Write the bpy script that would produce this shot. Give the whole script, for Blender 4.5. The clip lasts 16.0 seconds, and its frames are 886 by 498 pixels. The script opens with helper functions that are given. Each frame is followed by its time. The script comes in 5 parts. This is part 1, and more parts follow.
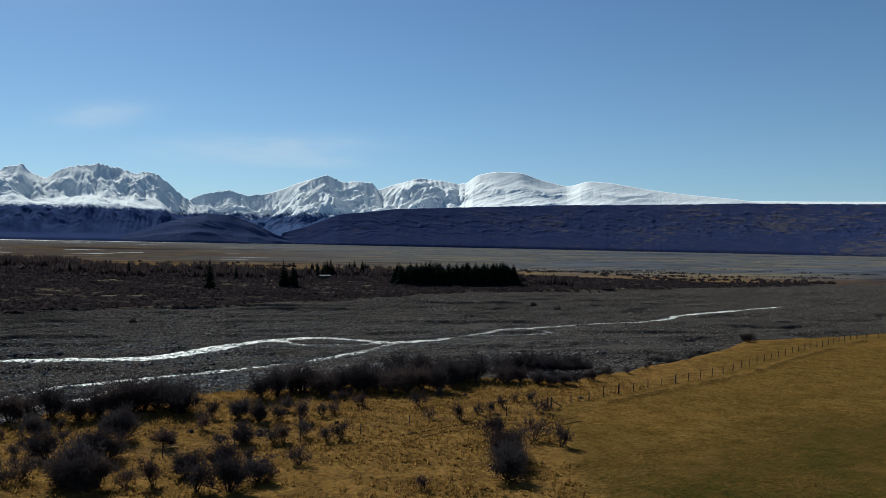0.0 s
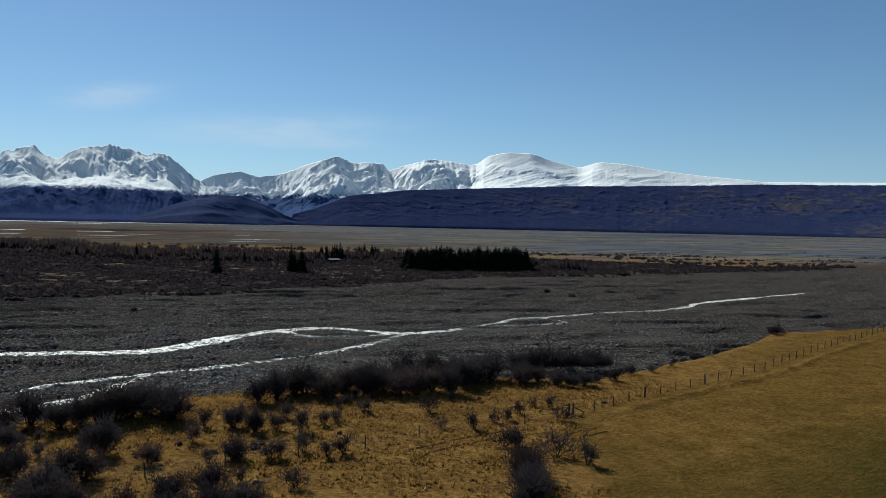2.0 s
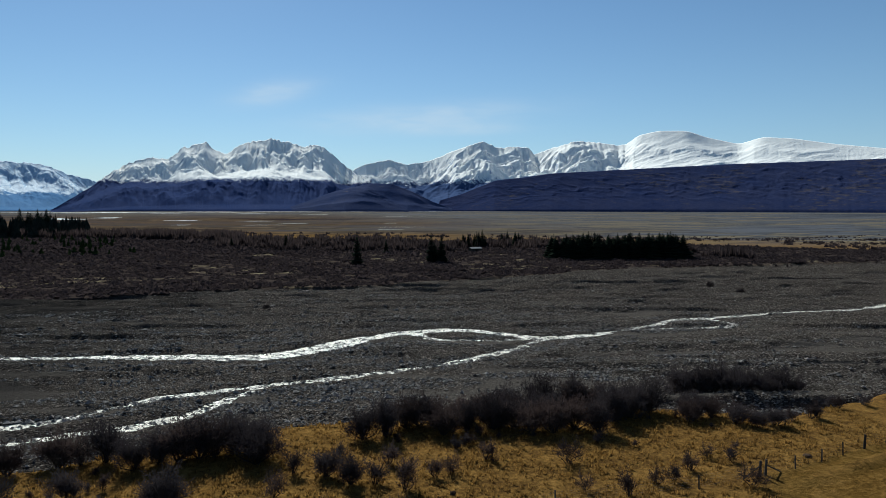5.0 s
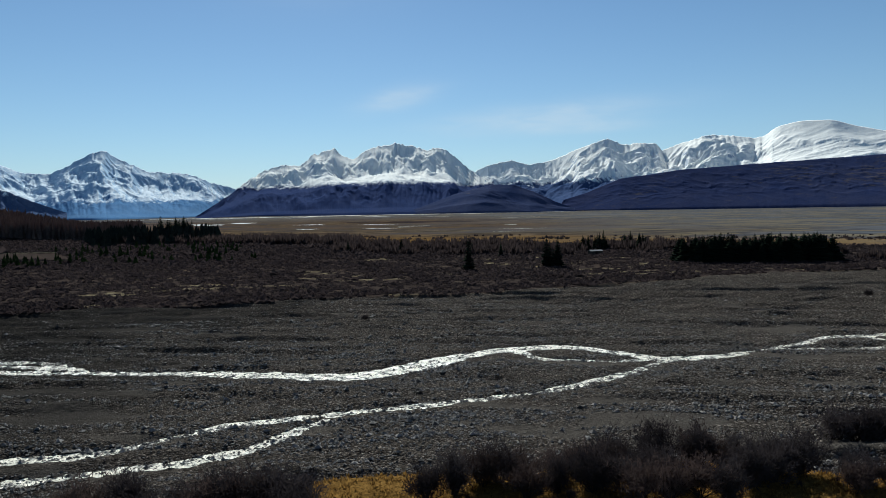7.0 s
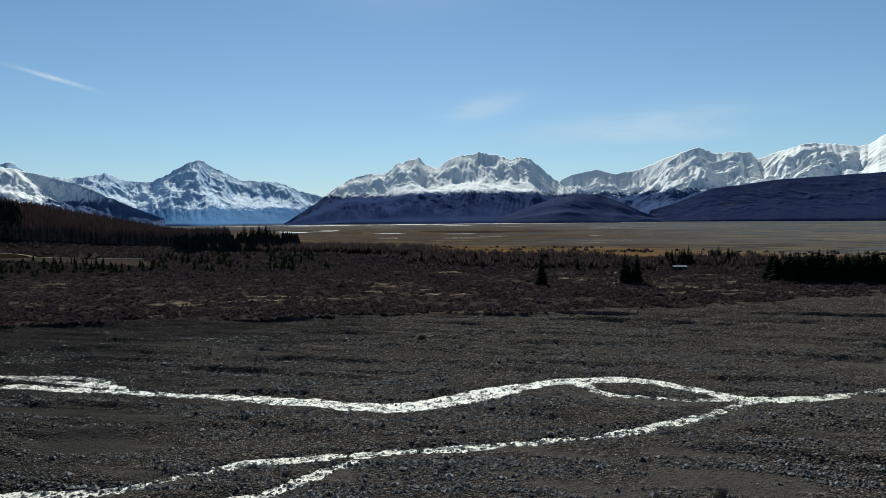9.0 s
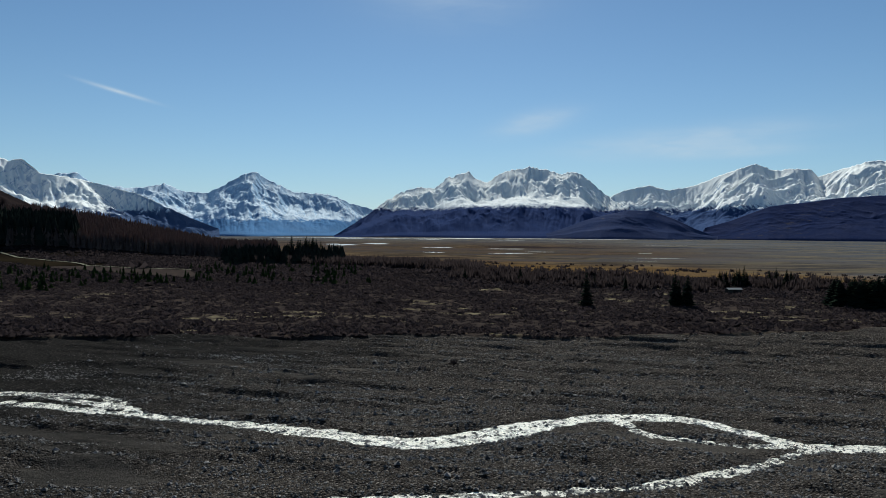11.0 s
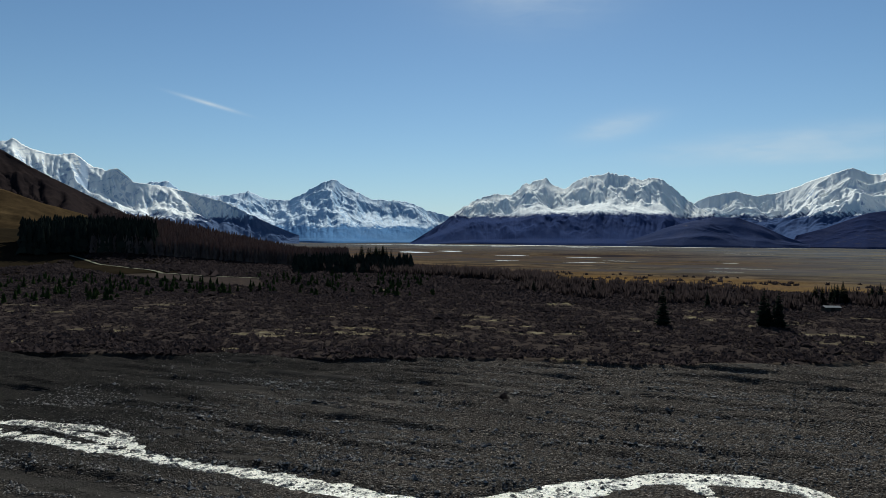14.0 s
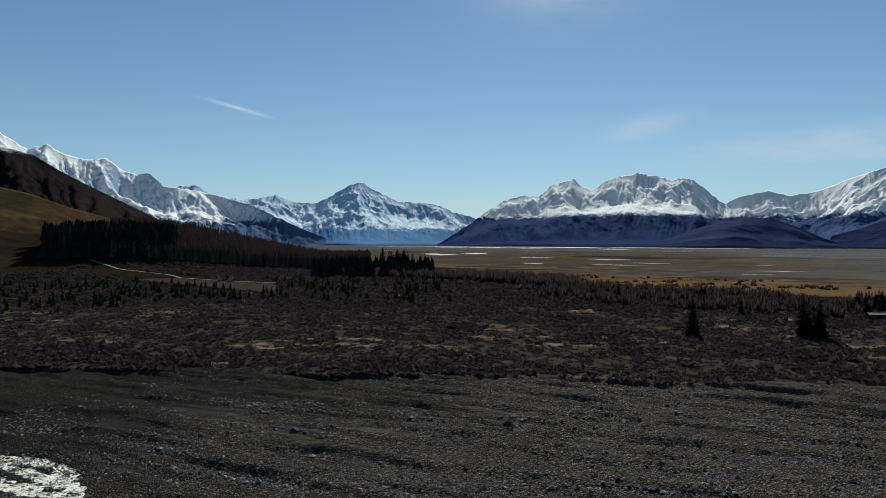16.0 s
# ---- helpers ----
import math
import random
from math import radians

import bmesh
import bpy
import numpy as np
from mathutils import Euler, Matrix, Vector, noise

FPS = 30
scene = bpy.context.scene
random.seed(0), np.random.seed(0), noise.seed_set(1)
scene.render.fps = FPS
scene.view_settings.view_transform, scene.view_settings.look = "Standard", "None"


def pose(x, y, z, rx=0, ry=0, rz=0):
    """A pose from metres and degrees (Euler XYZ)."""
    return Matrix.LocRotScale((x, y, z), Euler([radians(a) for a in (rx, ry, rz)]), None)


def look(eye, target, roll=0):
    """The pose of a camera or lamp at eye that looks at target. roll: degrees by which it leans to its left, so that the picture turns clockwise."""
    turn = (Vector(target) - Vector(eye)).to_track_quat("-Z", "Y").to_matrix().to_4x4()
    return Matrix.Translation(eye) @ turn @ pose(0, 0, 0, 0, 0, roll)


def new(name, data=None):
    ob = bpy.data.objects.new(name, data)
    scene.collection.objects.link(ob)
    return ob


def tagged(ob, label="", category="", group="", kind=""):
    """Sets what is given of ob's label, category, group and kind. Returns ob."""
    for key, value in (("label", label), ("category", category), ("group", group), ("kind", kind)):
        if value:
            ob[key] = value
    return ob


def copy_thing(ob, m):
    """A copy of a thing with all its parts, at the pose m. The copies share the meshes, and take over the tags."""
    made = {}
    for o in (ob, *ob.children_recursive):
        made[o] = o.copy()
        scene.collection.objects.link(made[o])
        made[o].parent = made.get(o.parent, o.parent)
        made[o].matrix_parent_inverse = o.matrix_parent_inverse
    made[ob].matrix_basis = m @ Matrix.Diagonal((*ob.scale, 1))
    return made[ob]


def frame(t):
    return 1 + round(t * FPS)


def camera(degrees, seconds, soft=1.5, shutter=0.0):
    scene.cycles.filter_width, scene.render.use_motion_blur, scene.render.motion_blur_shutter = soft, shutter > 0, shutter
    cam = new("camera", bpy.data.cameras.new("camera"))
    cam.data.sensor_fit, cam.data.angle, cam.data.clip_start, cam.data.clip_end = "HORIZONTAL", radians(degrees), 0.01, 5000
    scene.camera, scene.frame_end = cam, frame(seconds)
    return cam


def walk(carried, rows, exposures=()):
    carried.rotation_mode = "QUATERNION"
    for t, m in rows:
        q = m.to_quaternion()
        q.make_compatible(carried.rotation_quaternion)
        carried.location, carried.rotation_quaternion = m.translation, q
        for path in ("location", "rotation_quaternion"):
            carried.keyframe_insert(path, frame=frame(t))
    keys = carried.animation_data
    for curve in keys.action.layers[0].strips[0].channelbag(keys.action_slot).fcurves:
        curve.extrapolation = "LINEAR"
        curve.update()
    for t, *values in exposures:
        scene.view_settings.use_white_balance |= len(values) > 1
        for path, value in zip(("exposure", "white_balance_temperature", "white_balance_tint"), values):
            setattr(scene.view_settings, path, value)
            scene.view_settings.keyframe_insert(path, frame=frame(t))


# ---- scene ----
cam = camera(63.24, 16.0, 0.7)
PATH = [
    (0, (-8.272, -190.156, 21.882), (35.392, -100.196, 20.973), 1.14),
    (0.5, (-7.722, -188.828, 22.166), (36.040, -98.924, 20.679), 1.18),
    (1, (-7.028, -187.322, 22.452), (36.344, -97.244, 20.288), 1.18),
    (1.5, (-6.266, -185.662, 22.756), (36.678, -95.399, 19.869), 1.18),
    (2, (-5.456, -183.801, 23.058), (36.906, -93.288, 19.489), 1.18),
    (2.5, (-4.495, -181.706, 23.328), (36.833, -90.741, 19.147), 1.08),
    (3, (-3.453, -179.489, 23.571), (36.341, -87.866, 18.914), 0.99),
    (3.5, (-2.321, -177.177, 23.811), (34.152, -84.208, 18.666), 0.78),
    (4, (-1.094, -174.747, 24.007), (31.220, -80.272, 18.490), 0.54),
    (4.5, (0.260, -172.172, 24.182), (28.339, -76.369, 18.410), 0.24),
    (5, (1.668, -169.494, 24.328), (24.876, -72.406, 18.376), 0.02),
    (7.5, (9.234, -154.865, 25.086), (11.632, -55.042, 19.642), -1.11),
    (8, (10.573, -152.412, 25.399), (9.336, -52.545, 20.379), -0.99),
    (8.5, (11.680, -150.246, 25.701), (8.305, -50.416, 20.944), -0.84),
    (9, (12.589, -148.288, 25.987), (7.443, -48.512, 21.692), -0.55),
    (11.5, (15.555, -139.006, 27.212), (1.901, -39.964, 25.121), 0.42),
    (12, (16.074, -136.874, 27.479), (0.687, -38.084, 25.550), 0.43),
    (12.5, (16.531, -134.517, 27.764), (-0.626, -36.017, 25.936), 0.42),
    (13, (16.919, -131.637, 28.088), (-2.068, -33.471, 26.380), 0.45),
    (13.5, (17.532, -128.343, 28.414), (-3.281, -30.546, 26.797), 0.49),
    (14, (18.025, -124.850, 28.708), (-4.468, -27.425, 27.183), 0.49),
    (14.5, (18.435, -121.283, 28.955), (-5.440, -24.186, 27.496), 0.44),
    (15, (18.899, -117.610, 29.151), (-5.965, -20.761, 27.726), 0.41),
    (15.5, (19.250, -113.649, 29.313), (-6.395, -17.003, 27.964), 0.38),
    (16, (19.554, -109.481, 29.446), (-6.682, -12.992, 28.171), 0.22),
]
walk(cam, [(t, look(eye, target, roll)) for t, eye, target, roll in PATH], [(0.0, 0.33, 5620, 1), (5.0, 0.43, 5750, 1), (8.5, 0.42, 5830, 1), (11.5, 0.27, 5760, 1), (16.0, 0.28, 5930, 1)])

# ---- light ----
SUN_AZ, SUN_EL = -6.0, 34.0
world = bpy.data.worlds.new("sky")
scene.world = world
world.use_nodes = True
wt = world.node_tree
wt.nodes.clear()
sky = wt.nodes.new("ShaderNodeTexSky")
sky.sky_type, sky.sun_disc = "NISHITA", False
sky.sun_elevation, sky.sun_rotation = radians(SUN_EL), radians(SUN_AZ)
sky.altitude, sky.air_density, sky.dust_density, sky.ozone_density = 600, 1.0, 0.1, 3.5


def sky_calc(how, a, c=0.0, clamp=False):
    n = wt.nodes.new("ShaderNodeMath")
    n.operation, n.use_clamp = how, clamp
    for sock, v in zip(n.inputs, (a, c)):
        if isinstance(v, (int, float)):
            sock.default_value = v
        else:
            wt.links.new(v, sock)
    return n.outputs[0]


# thin high cloud: two faint veils and one bright wisp
s_co = wt.nodes.new("ShaderNodeTexCoord")
s_xyz = wt.nodes.new("ShaderNodeSeparateXYZ")
wt.links.new(s_co.outputs["Generated"], s_xyz.inputs[0])
s_az = sky_calc("MULTIPLY", sky_calc("ARCTAN2", s_xyz.outputs[0], s_xyz.outputs[1]), 57.2958)
s_el = sky_calc("MULTIPLY", sky_calc("ARCSINE", s_xyz.outputs[2]), 57.2958)
s_map = wt.nodes.new("ShaderNodeMapping")
s_map.inputs["Scale"].default_value = (14, 14, 60)
wt.links.new(s_co.outputs["Generated"], s_map.inputs["Vector"])
s_noise = wt.nodes.new("ShaderNodeTexNoise")
s_noise.inputs["Scale"].default_value, s_noise.inputs["Detail"].default_value, s_noise.inputs["Distortion"].default_value = 1.3, 6.0, 0.4
wt.links.new(s_map.outputs[0], s_noise.inputs["Vector"])
cloud_glow = None
# the last entry paints the sun's glow as a soft veil below it
for az0, el0, tilt, half_l, half_w, dense in ((0.3, 8.6, 12, 2.8, 0.75, 0.5), (11.5, 6.9, 4, 7.5, 0.9, 0.52), (15.0, 6.0, 1, 4.0, 0.4, 0.5), (-31.1, 9.9, -13.5, 1.95, 0.13, 0.85), (-6.0, 20.5, 0, 6.0, 3.0, 0.6)):
    c, s = math.cos(radians(tilt)), math.sin(radians(tilt))
    da, de = sky_calc("SUBTRACT", s_az, az0), sky_calc("SUBTRACT", s_el, el0)
    u = sky_calc("DIVIDE", sky_calc("ADD", sky_calc("MULTIPLY", da, c), sky_calc("MULTIPLY", de, s)), half_l)
    v = sky_calc("DIVIDE", sky_calc("SUBTRACT", sky_calc("MULTIPLY", de, c), sky_calc("MULTIPLY", da, s)), half_w)
    r2 = sky_calc("ADD", sky_calc("MULTIPLY", u, u), sky_calc("MULTIPLY", v, v))
    f = sky_calc("MULTIPLY", sky_calc("POWER", 2.718, sky_calc("MULTIPLY", r2, -1.0)), dense)
    f = sky_calc("MULTIPLY", f, sky_calc("MULTIPLY", s_noise.outputs["Fac"], 1.7))
    cloud_glow = f if cloud_glow is None else sky_calc("ADD", cloud_glow, f)
s_mix = wt.nodes.new("ShaderNodeMix")
s_mix.data_type = "RGBA"
wt.links.new(sky_calc("ADD", cloud_glow, 0.0, True), s_mix.inputs[0])
wt.links.new(sky.outputs[0], s_mix.inputs[6])
s_mix.inputs[7].default_value = (9.5, 9.8, 10.2, 1)
w_bg = wt.nodes.new("ShaderNodeBackground")
w_bg.inputs["Strength"].default_value = 0.054
w_out = wt.nodes.new("ShaderNodeOutputWorld")
s_low = wt.nodes.new("ShaderNodeMix")
s_low.data_type = "RGBA"
wt.links.new(sky_calc("MULTIPLY", sky_calc("POWER", 2.718, sky_calc("MULTIPLY", sky_calc("ABSOLUTE", s_el), -0.14)), 0.45), s_low.inputs[0])
wt.links.new(s_mix.outputs[2], s_low.inputs[6])
s_low.inputs[7].default_value = (5.6, 8.0, 10.4, 1)
wt.links.new(s_low.outputs[2], w_bg.inputs["Color"])
wt.links.new(w_bg.outputs[0], w_out.inputs["Surface"])
sun = new("sun", bpy.data.lights.new("sun", "SUN"))
sun.data.energy, sun.data.angle, sun.data.color = 5.0, radians(0.53), (1.0, 0.95, 0.87)
saz, sel = radians(SUN_AZ), radians(SUN_EL)
sun.matrix_world = look((500 * math.sin(saz) * math.cos(sel), 500 * math.cos(saz) * math.cos(sel), 500 * math.sin(sel)), (0, 0, 0))


# ---- number helpers ----
def hash2(ix, iy, seed):
    n = (ix.astype(np.int64) * 374761393 + iy.astype(np.int64) * 668265263 + seed * 1274126177) & 0x7FFFFFFF
    n = ((n ^ (n >> 13)) * 1274126177) & 0x7FFFFFFF
    n = ((n ^ (n >> 16)) * 668265263) & 0x7FFFFFFF
    return ((n ^ (n >> 15)) & 0xFFFFFF) / float(0xFFFFFF)


def vnoise(x, y, seed=0):
    """Smooth value noise from -1 to 1."""
    x, y = np.asarray(x, float), np.asarray(y, float)
    ix, iy = np.floor(x), np.floor(y)
    fx, fy = x - ix, y - iy
    u, v = fx * fx * fx * (fx * (fx * 6 - 15) + 10), fy * fy * fy * (fy * (fy * 6 - 15) + 10)
    a, b = hash2(ix, iy, seed), hash2(ix + 1, iy, seed)
    c, d = hash2(ix, iy + 1, seed), hash2(ix + 1, iy + 1, seed)
    return 2 * ((a * (1 - u) + b * u) * (1 - v) + (c * (1 - u) + d * u) * v) - 1


def fbm(x, y, octaves=4, seed=0, gain=0.5):
    total, amp, k = 0.0, 1.0, 1.0
    for o in range(octaves):
        total = total + amp * vnoise(x * k + 17.3 * o, y * k - 9.1 * o, seed + o)
        amp, k = amp * gain, k * 2.03
    return total / 1.6


def alpine(x, y, octaves=7, seed=0):
    """Sharp branching ridges with smoother hollows."""
    total, amp, k, weight = 0.0, 1.0, 1.0, 1.0
    for o in range(octaves):
        s = (1 - np.abs(vnoise(x * k + 5.7 * o, y * k + 3.3 * o, seed + o))) ** 2 * weight
        weight = np.clip(s * 2.3, 0, 1)
        total, amp, k = total + amp * s, amp * 0.56, k * 2.1
    return total / 1.6


def step(a, b, v):
    s = np.clip((v - a) / (b - a), 0, 1)
    return s * s * (3 - 2 * s)


def table(pairs):
    a = np.array(pairs, float)
    return lambda v: np.interp(v, a[:, 0], a[:, 1])


# ---- materials ----
def material(name):
    m = bpy.data.materials.new(name)
    m.use_nodes = True
    nt = m.node_tree
    return m, nt, nt.nodes["Principled BSDF"]


def node(nt, kind, **inputs):
    n = nt.nodes.new(kind)
    for k, v in inputs.items():
        n.inputs[k.replace("_", " ")].default_value = v
    return n


def noise_node(nt, scale, detail=5.0, rough=0.6, vector=None, distortion=0.0):
    n = node(nt, "ShaderNodeTexNoise", Scale=scale, Detail=detail, Roughness=rough, Distortion=distortion)
    if vector is not None:
        nt.links.new(vector, n.inputs["Vector"])
    return n.outputs["Fac"]


def place(nt, scale=(1, 1, 1), turn=0.0):
    g = nt.nodes.new("ShaderNodeNewGeometry")
    mp = nt.nodes.new("ShaderNodeMapping")
    mp.inputs["Scale"].default_value = scale
    mp.inputs["Rotation"].default_value = (0, 0, turn)
    nt.links.new(g.outputs["Position"], mp.inputs["Vector"])
    return mp.outputs["Vector"]


def ramp(nt, fac, stops):
    r = nt.nodes.new("ShaderNodeValToRGB")
    while len(r.color_ramp.elements) < len(stops):
        r.color_ramp.elements.new(0.5)
    for e, (p, c) in zip(r.color_ramp.elements, stops):
        e.position, e.color = p, (*c, 1) if len(c) == 3 else c
    nt.links.new(fac, r.inputs["Fac"])
    return r.outputs["Color"]


def grey(v):
    return (v, v, v)


def mix(nt, fac, a, b, how="MIX"):
    n = nt.nodes.new("ShaderNodeMix")
    n.data_type, n.blend_type = "RGBA", how
    for sock, v in ((n.inputs[0], fac), (n.inputs[6], a), (n.inputs[7], b)):
        if isinstance(v, (int, float)):
            sock.default_value = v
        elif isinstance(v, tuple):
            sock.default_value = (*v, 1)
        else:
            nt.links.new(v, sock)
    return n.outputs[2]


def calc(nt, how, a, b=0.0, clamp=False):
    n = nt.nodes.new("ShaderNodeMath")
    n.operation, n.use_clamp = how, clamp
    for sock, v in zip(n.inputs, (a, b)):
        if isinstance(v, (int, float)):
            sock.default_value = v
        else:
            nt.links.new(v, sock)
    return n.outputs[0]


def relief(nt, bsdf, height, strength, distance):
    b = node(nt, "ShaderNodeBump", Strength=strength, Distance=distance)
    nt.links.new(height, b.inputs["Height"])
    nt.links.new(b.outputs["Normal"], bsdf.inputs["Normal"])


def ground_material():
    m, nt, bsdf = material("valley_ground")
    zone = nt.nodes.new("ShaderNodeAttribute")
    zone.attribute_name = "zone"
    z = nt.nodes.new("ShaderNodeSeparateColor")
    nt.links.new(zone.outputs["Color"], z.inputs[0])
    zone2 = nt.nodes.new("ShaderNodeAttribute")
    zone2.attribute_name = "zone2"
    y = nt.nodes.new("ShaderNodeSeparateColor")
    nt.links.new(zone2.outputs["Color"], y.inputs[0])
    here = place(nt)
    fine, mid, big = noise_node(nt, 2.2, 6, 0.7, here), noise_node(nt, 0.35, 5, 0.65, here), noise_node(nt, 0.035, 4, 0.6, here)
    # gravel: grey stones with darker and paler pebbles, finer silt bars
    v = node(nt, "ShaderNodeTexVoronoi", Scale=4.5)
    nt.links.new(here, v.inputs["Vector"])
    vs = nt.nodes.new("ShaderNodeSeparateColor")
    nt.links.new(v.outputs["Color"], vs.inputs[0])
    stone = ramp(nt, vs.outputs[0], [(0.0, (0.0257, 0.0205, 0.0172)), (0.5, (0.0601, 0.0499, 0.0416)), (0.85, (0.111, 0.0934, 0.0783)), (1.0, (0.243, 0.205, 0.174))])
    stone = mix(nt, ramp(nt, mid, [(0.45, grey(0)), (0.8, grey(0.8))]), stone, (0.0363, 0.0323, 0.0271))
    silt = mix(nt, ramp(nt, fine, [(0.35, grey(0)), (0.65, grey(1))]), (0.0471, 0.0408, 0.0346), (0.0848, 0.073, 0.0622))
    gravel = mix(nt, calc(nt, "MULTIPLY", y.outputs[1], 0.85), stone, silt)
    # gravel painted darker to the west, for its dimmer look against the sun
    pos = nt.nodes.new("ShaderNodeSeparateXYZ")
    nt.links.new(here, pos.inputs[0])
    west_dim = calc(nt, "ADD", calc(nt, "DIVIDE", calc(nt, "SUBTRACT", 0.0, pos.outputs[0]), 60.0), calc(nt, "MULTIPLY", calc(nt, "SUBTRACT", big, 0.5), 2.0), True)
    gravel = mix(nt, calc(nt, "MULTIPLY", west_dim, 0.75), gravel, (0.016, 0.0152, 0.0145))
    # rough golden grass with bare brown earth
    rough_grass = ramp(nt, calc(nt, "ADD", calc(nt, "MULTIPLY", fine, 0.55), calc(nt, "MULTIPLY", mid, 0.45)),
                       [(0.34, (0.0452, 0.024, 0.00937)), (0.46, (0.122, 0.0663, 0.0194)), (0.57, (0.206, 0.114, 0.0306)), (0.7, (0.293, 0.172, 0.055))])
    # grazed pasture: olive and tawny
    pasture = ramp(nt, calc(nt, "ADD", calc(nt, "MULTIPLY", big, 0.6), calc(nt, "MULTIPLY", mid, 0.4)),
                   [(0.42, (0.0378, 0.0369, 0.00765)), (0.53, (0.054, 0.045, 0.0103)), (0.64, (0.09, 0.0558, 0.0153))])
    pasture = mix(nt, ramp(nt, fine, [(0.42, grey(0)), (0.62, grey(0.75))]), pasture, (0.0609, 0.0327, 0.00926))
    # drier and tawnier along the fence
    tawny = ramp(nt, calc(nt, "ADD", calc(nt, "MULTIPLY", fine, 0.5), calc(nt, "MULTIPLY", mid, 0.5)), [(0.35, (0.0732, 0.0403, 0.0108)), (0.5, (0.133, 0.0728, 0.018)), (0.65, (0.186, 0.107, 0.0312))])
    pasture = mix(nt, y.outputs[2], pasture, tawny)
    tuft = ramp(nt, calc(nt, "ADD", calc(nt, "MULTIPLY", fine, 0.6), calc(nt, "MULTIPLY", noise_node(nt, 0.9, 5, 0.7, here), 0.4)), [(0.38, grey(0.78)), (0.5, grey(0.97)), (0.62, grey(1.2))])
    pasture = mix(nt, 1.0, pasture, tuft, "MULTIPLY")
    soil = ramp(nt, mid, [(0.3, (0.0239, 0.0191, 0.0187)), (0.6, (0.0477, 0.0355, 0.0296)), (0.8, (0.106, 0.071, 0.0374))])
    # wide plain: tawny, brown and grey stripes along the braids
    stripes = calc(nt, "MULTIPLY", noise_node(nt, 1.0, 7, 0.7, place(nt, (0.0035, 0.013, 0.001), 0.05), 0.5), 0.3)
    for size, share in ((0.36, 0.34), (0.12, 0.36)):
        stripes = calc(nt, "ADD", stripes, calc(nt, "MULTIPLY", noise_node(nt, 1.0, 5, 0.62, place(nt, (0.0035 * size, 0.013 * size, 0.001), 0.05), 0.4), share))
    stripes = calc(nt, "ADD", calc(nt, "MULTIPLY", calc(nt, "SUBTRACT", stripes, 0.5), 1.25), 0.505)
    plain = ramp(nt, stripes, [(0.42, (0.0193, 0.0171, 0.0197)), (0.452, (0.0483, 0.028, 0.0175)), (0.478, (0.125, 0.087, 0.0491)), (0.494, (0.0251, 0.019, 0.0175)), (0.515, (0.0773, 0.056, 0.0328)), (0.535, (0.0348, 0.0351, 0.0437)), (0.56, (0.0966, 0.06, 0.0328)), (0.6, (0.029, 0.022, 0.0218))])
    grey_stripes = ramp(nt, stripes, [(0.424, (0.0394, 0.0417, 0.0499)), (0.468, (0.0918, 0.0923, 0.0998)), (0.496, (0.0438, 0.0462, 0.0524)), (0.518, (0.153, 0.123, 0.0787)), (0.547, (0.0568, 0.0593, 0.0684)), (0.583, (0.109, 0.105, 0.105))])
    plain = mix(nt, y.outputs[2], plain, grey_stripes)
    c = mix(nt, z.outputs[2], plain, soil)
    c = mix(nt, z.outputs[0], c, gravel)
    # straw grass of the clearings, with low-sun glints put into its pale tones
    straw_glint = ramp(nt, calc(nt, "ADD", calc(nt, "MULTIPLY", fine, 0.5), calc(nt, "MULTIPLY", mid, 0.5)), [(0.38, (0.06, 0.045, 0.024)), (0.5, (0.17, 0.135, 0.075)), (0.62, (0.34, 0.29, 0.19))])
    c = mix(nt, y.outputs[0], c, mix(nt, z.outputs[2], rough_grass, straw_glint))
    c = mix(nt, z.outputs[1], c, pasture)
    nt.links.new(c, bsdf.inputs["Base Color"])
    bsdf.inputs["Roughness"].default_value = 0.9
    bsdf.inputs["Specular IOR Level"].default_value = 0.0
    bsdf.inputs["IOR"].default_value = 1.0
    pebble = calc(nt, "MULTIPLY", calc(nt, "MULTIPLY", calc(nt, "SUBTRACT", 1.0, v.outputs["Distance"]), z.outputs[0]), calc(nt, "SUBTRACT", 1.0, calc(nt, "MULTIPLY", y.outputs[1], 0.85)))
    near = calc(nt, "ADD", z.outputs[0], y.outputs[0], True)
    relief(nt, bsdf, calc(nt, "ADD", pebble, calc(nt, "MULTIPLY", fine, calc(nt, "MULTIPLY", near, 0.9))), 1.0, 0.42)
    return m


def slant(nt, turn):
    """Coordinates drawn out along lines that lean by turn from the upright."""
    g = nt.nodes.new("ShaderNodeNewGeometry")
    r = nt.nodes.new("ShaderNodeVectorRotate")
    r.rotation_type = "Y_AXIS"
    r.inputs["Angle"].default_value = turn
    mp = nt.nodes.new("ShaderNodeMapping")
    mp.inputs["Scale"].default_value = (1.0, 0.25, 0.16)
    nt.links.new(g.outputs["Position"], r.inputs["Vector"])
    nt.links.new(r.outputs[0], mp.inputs["Vector"])
    return mp.outputs[0]


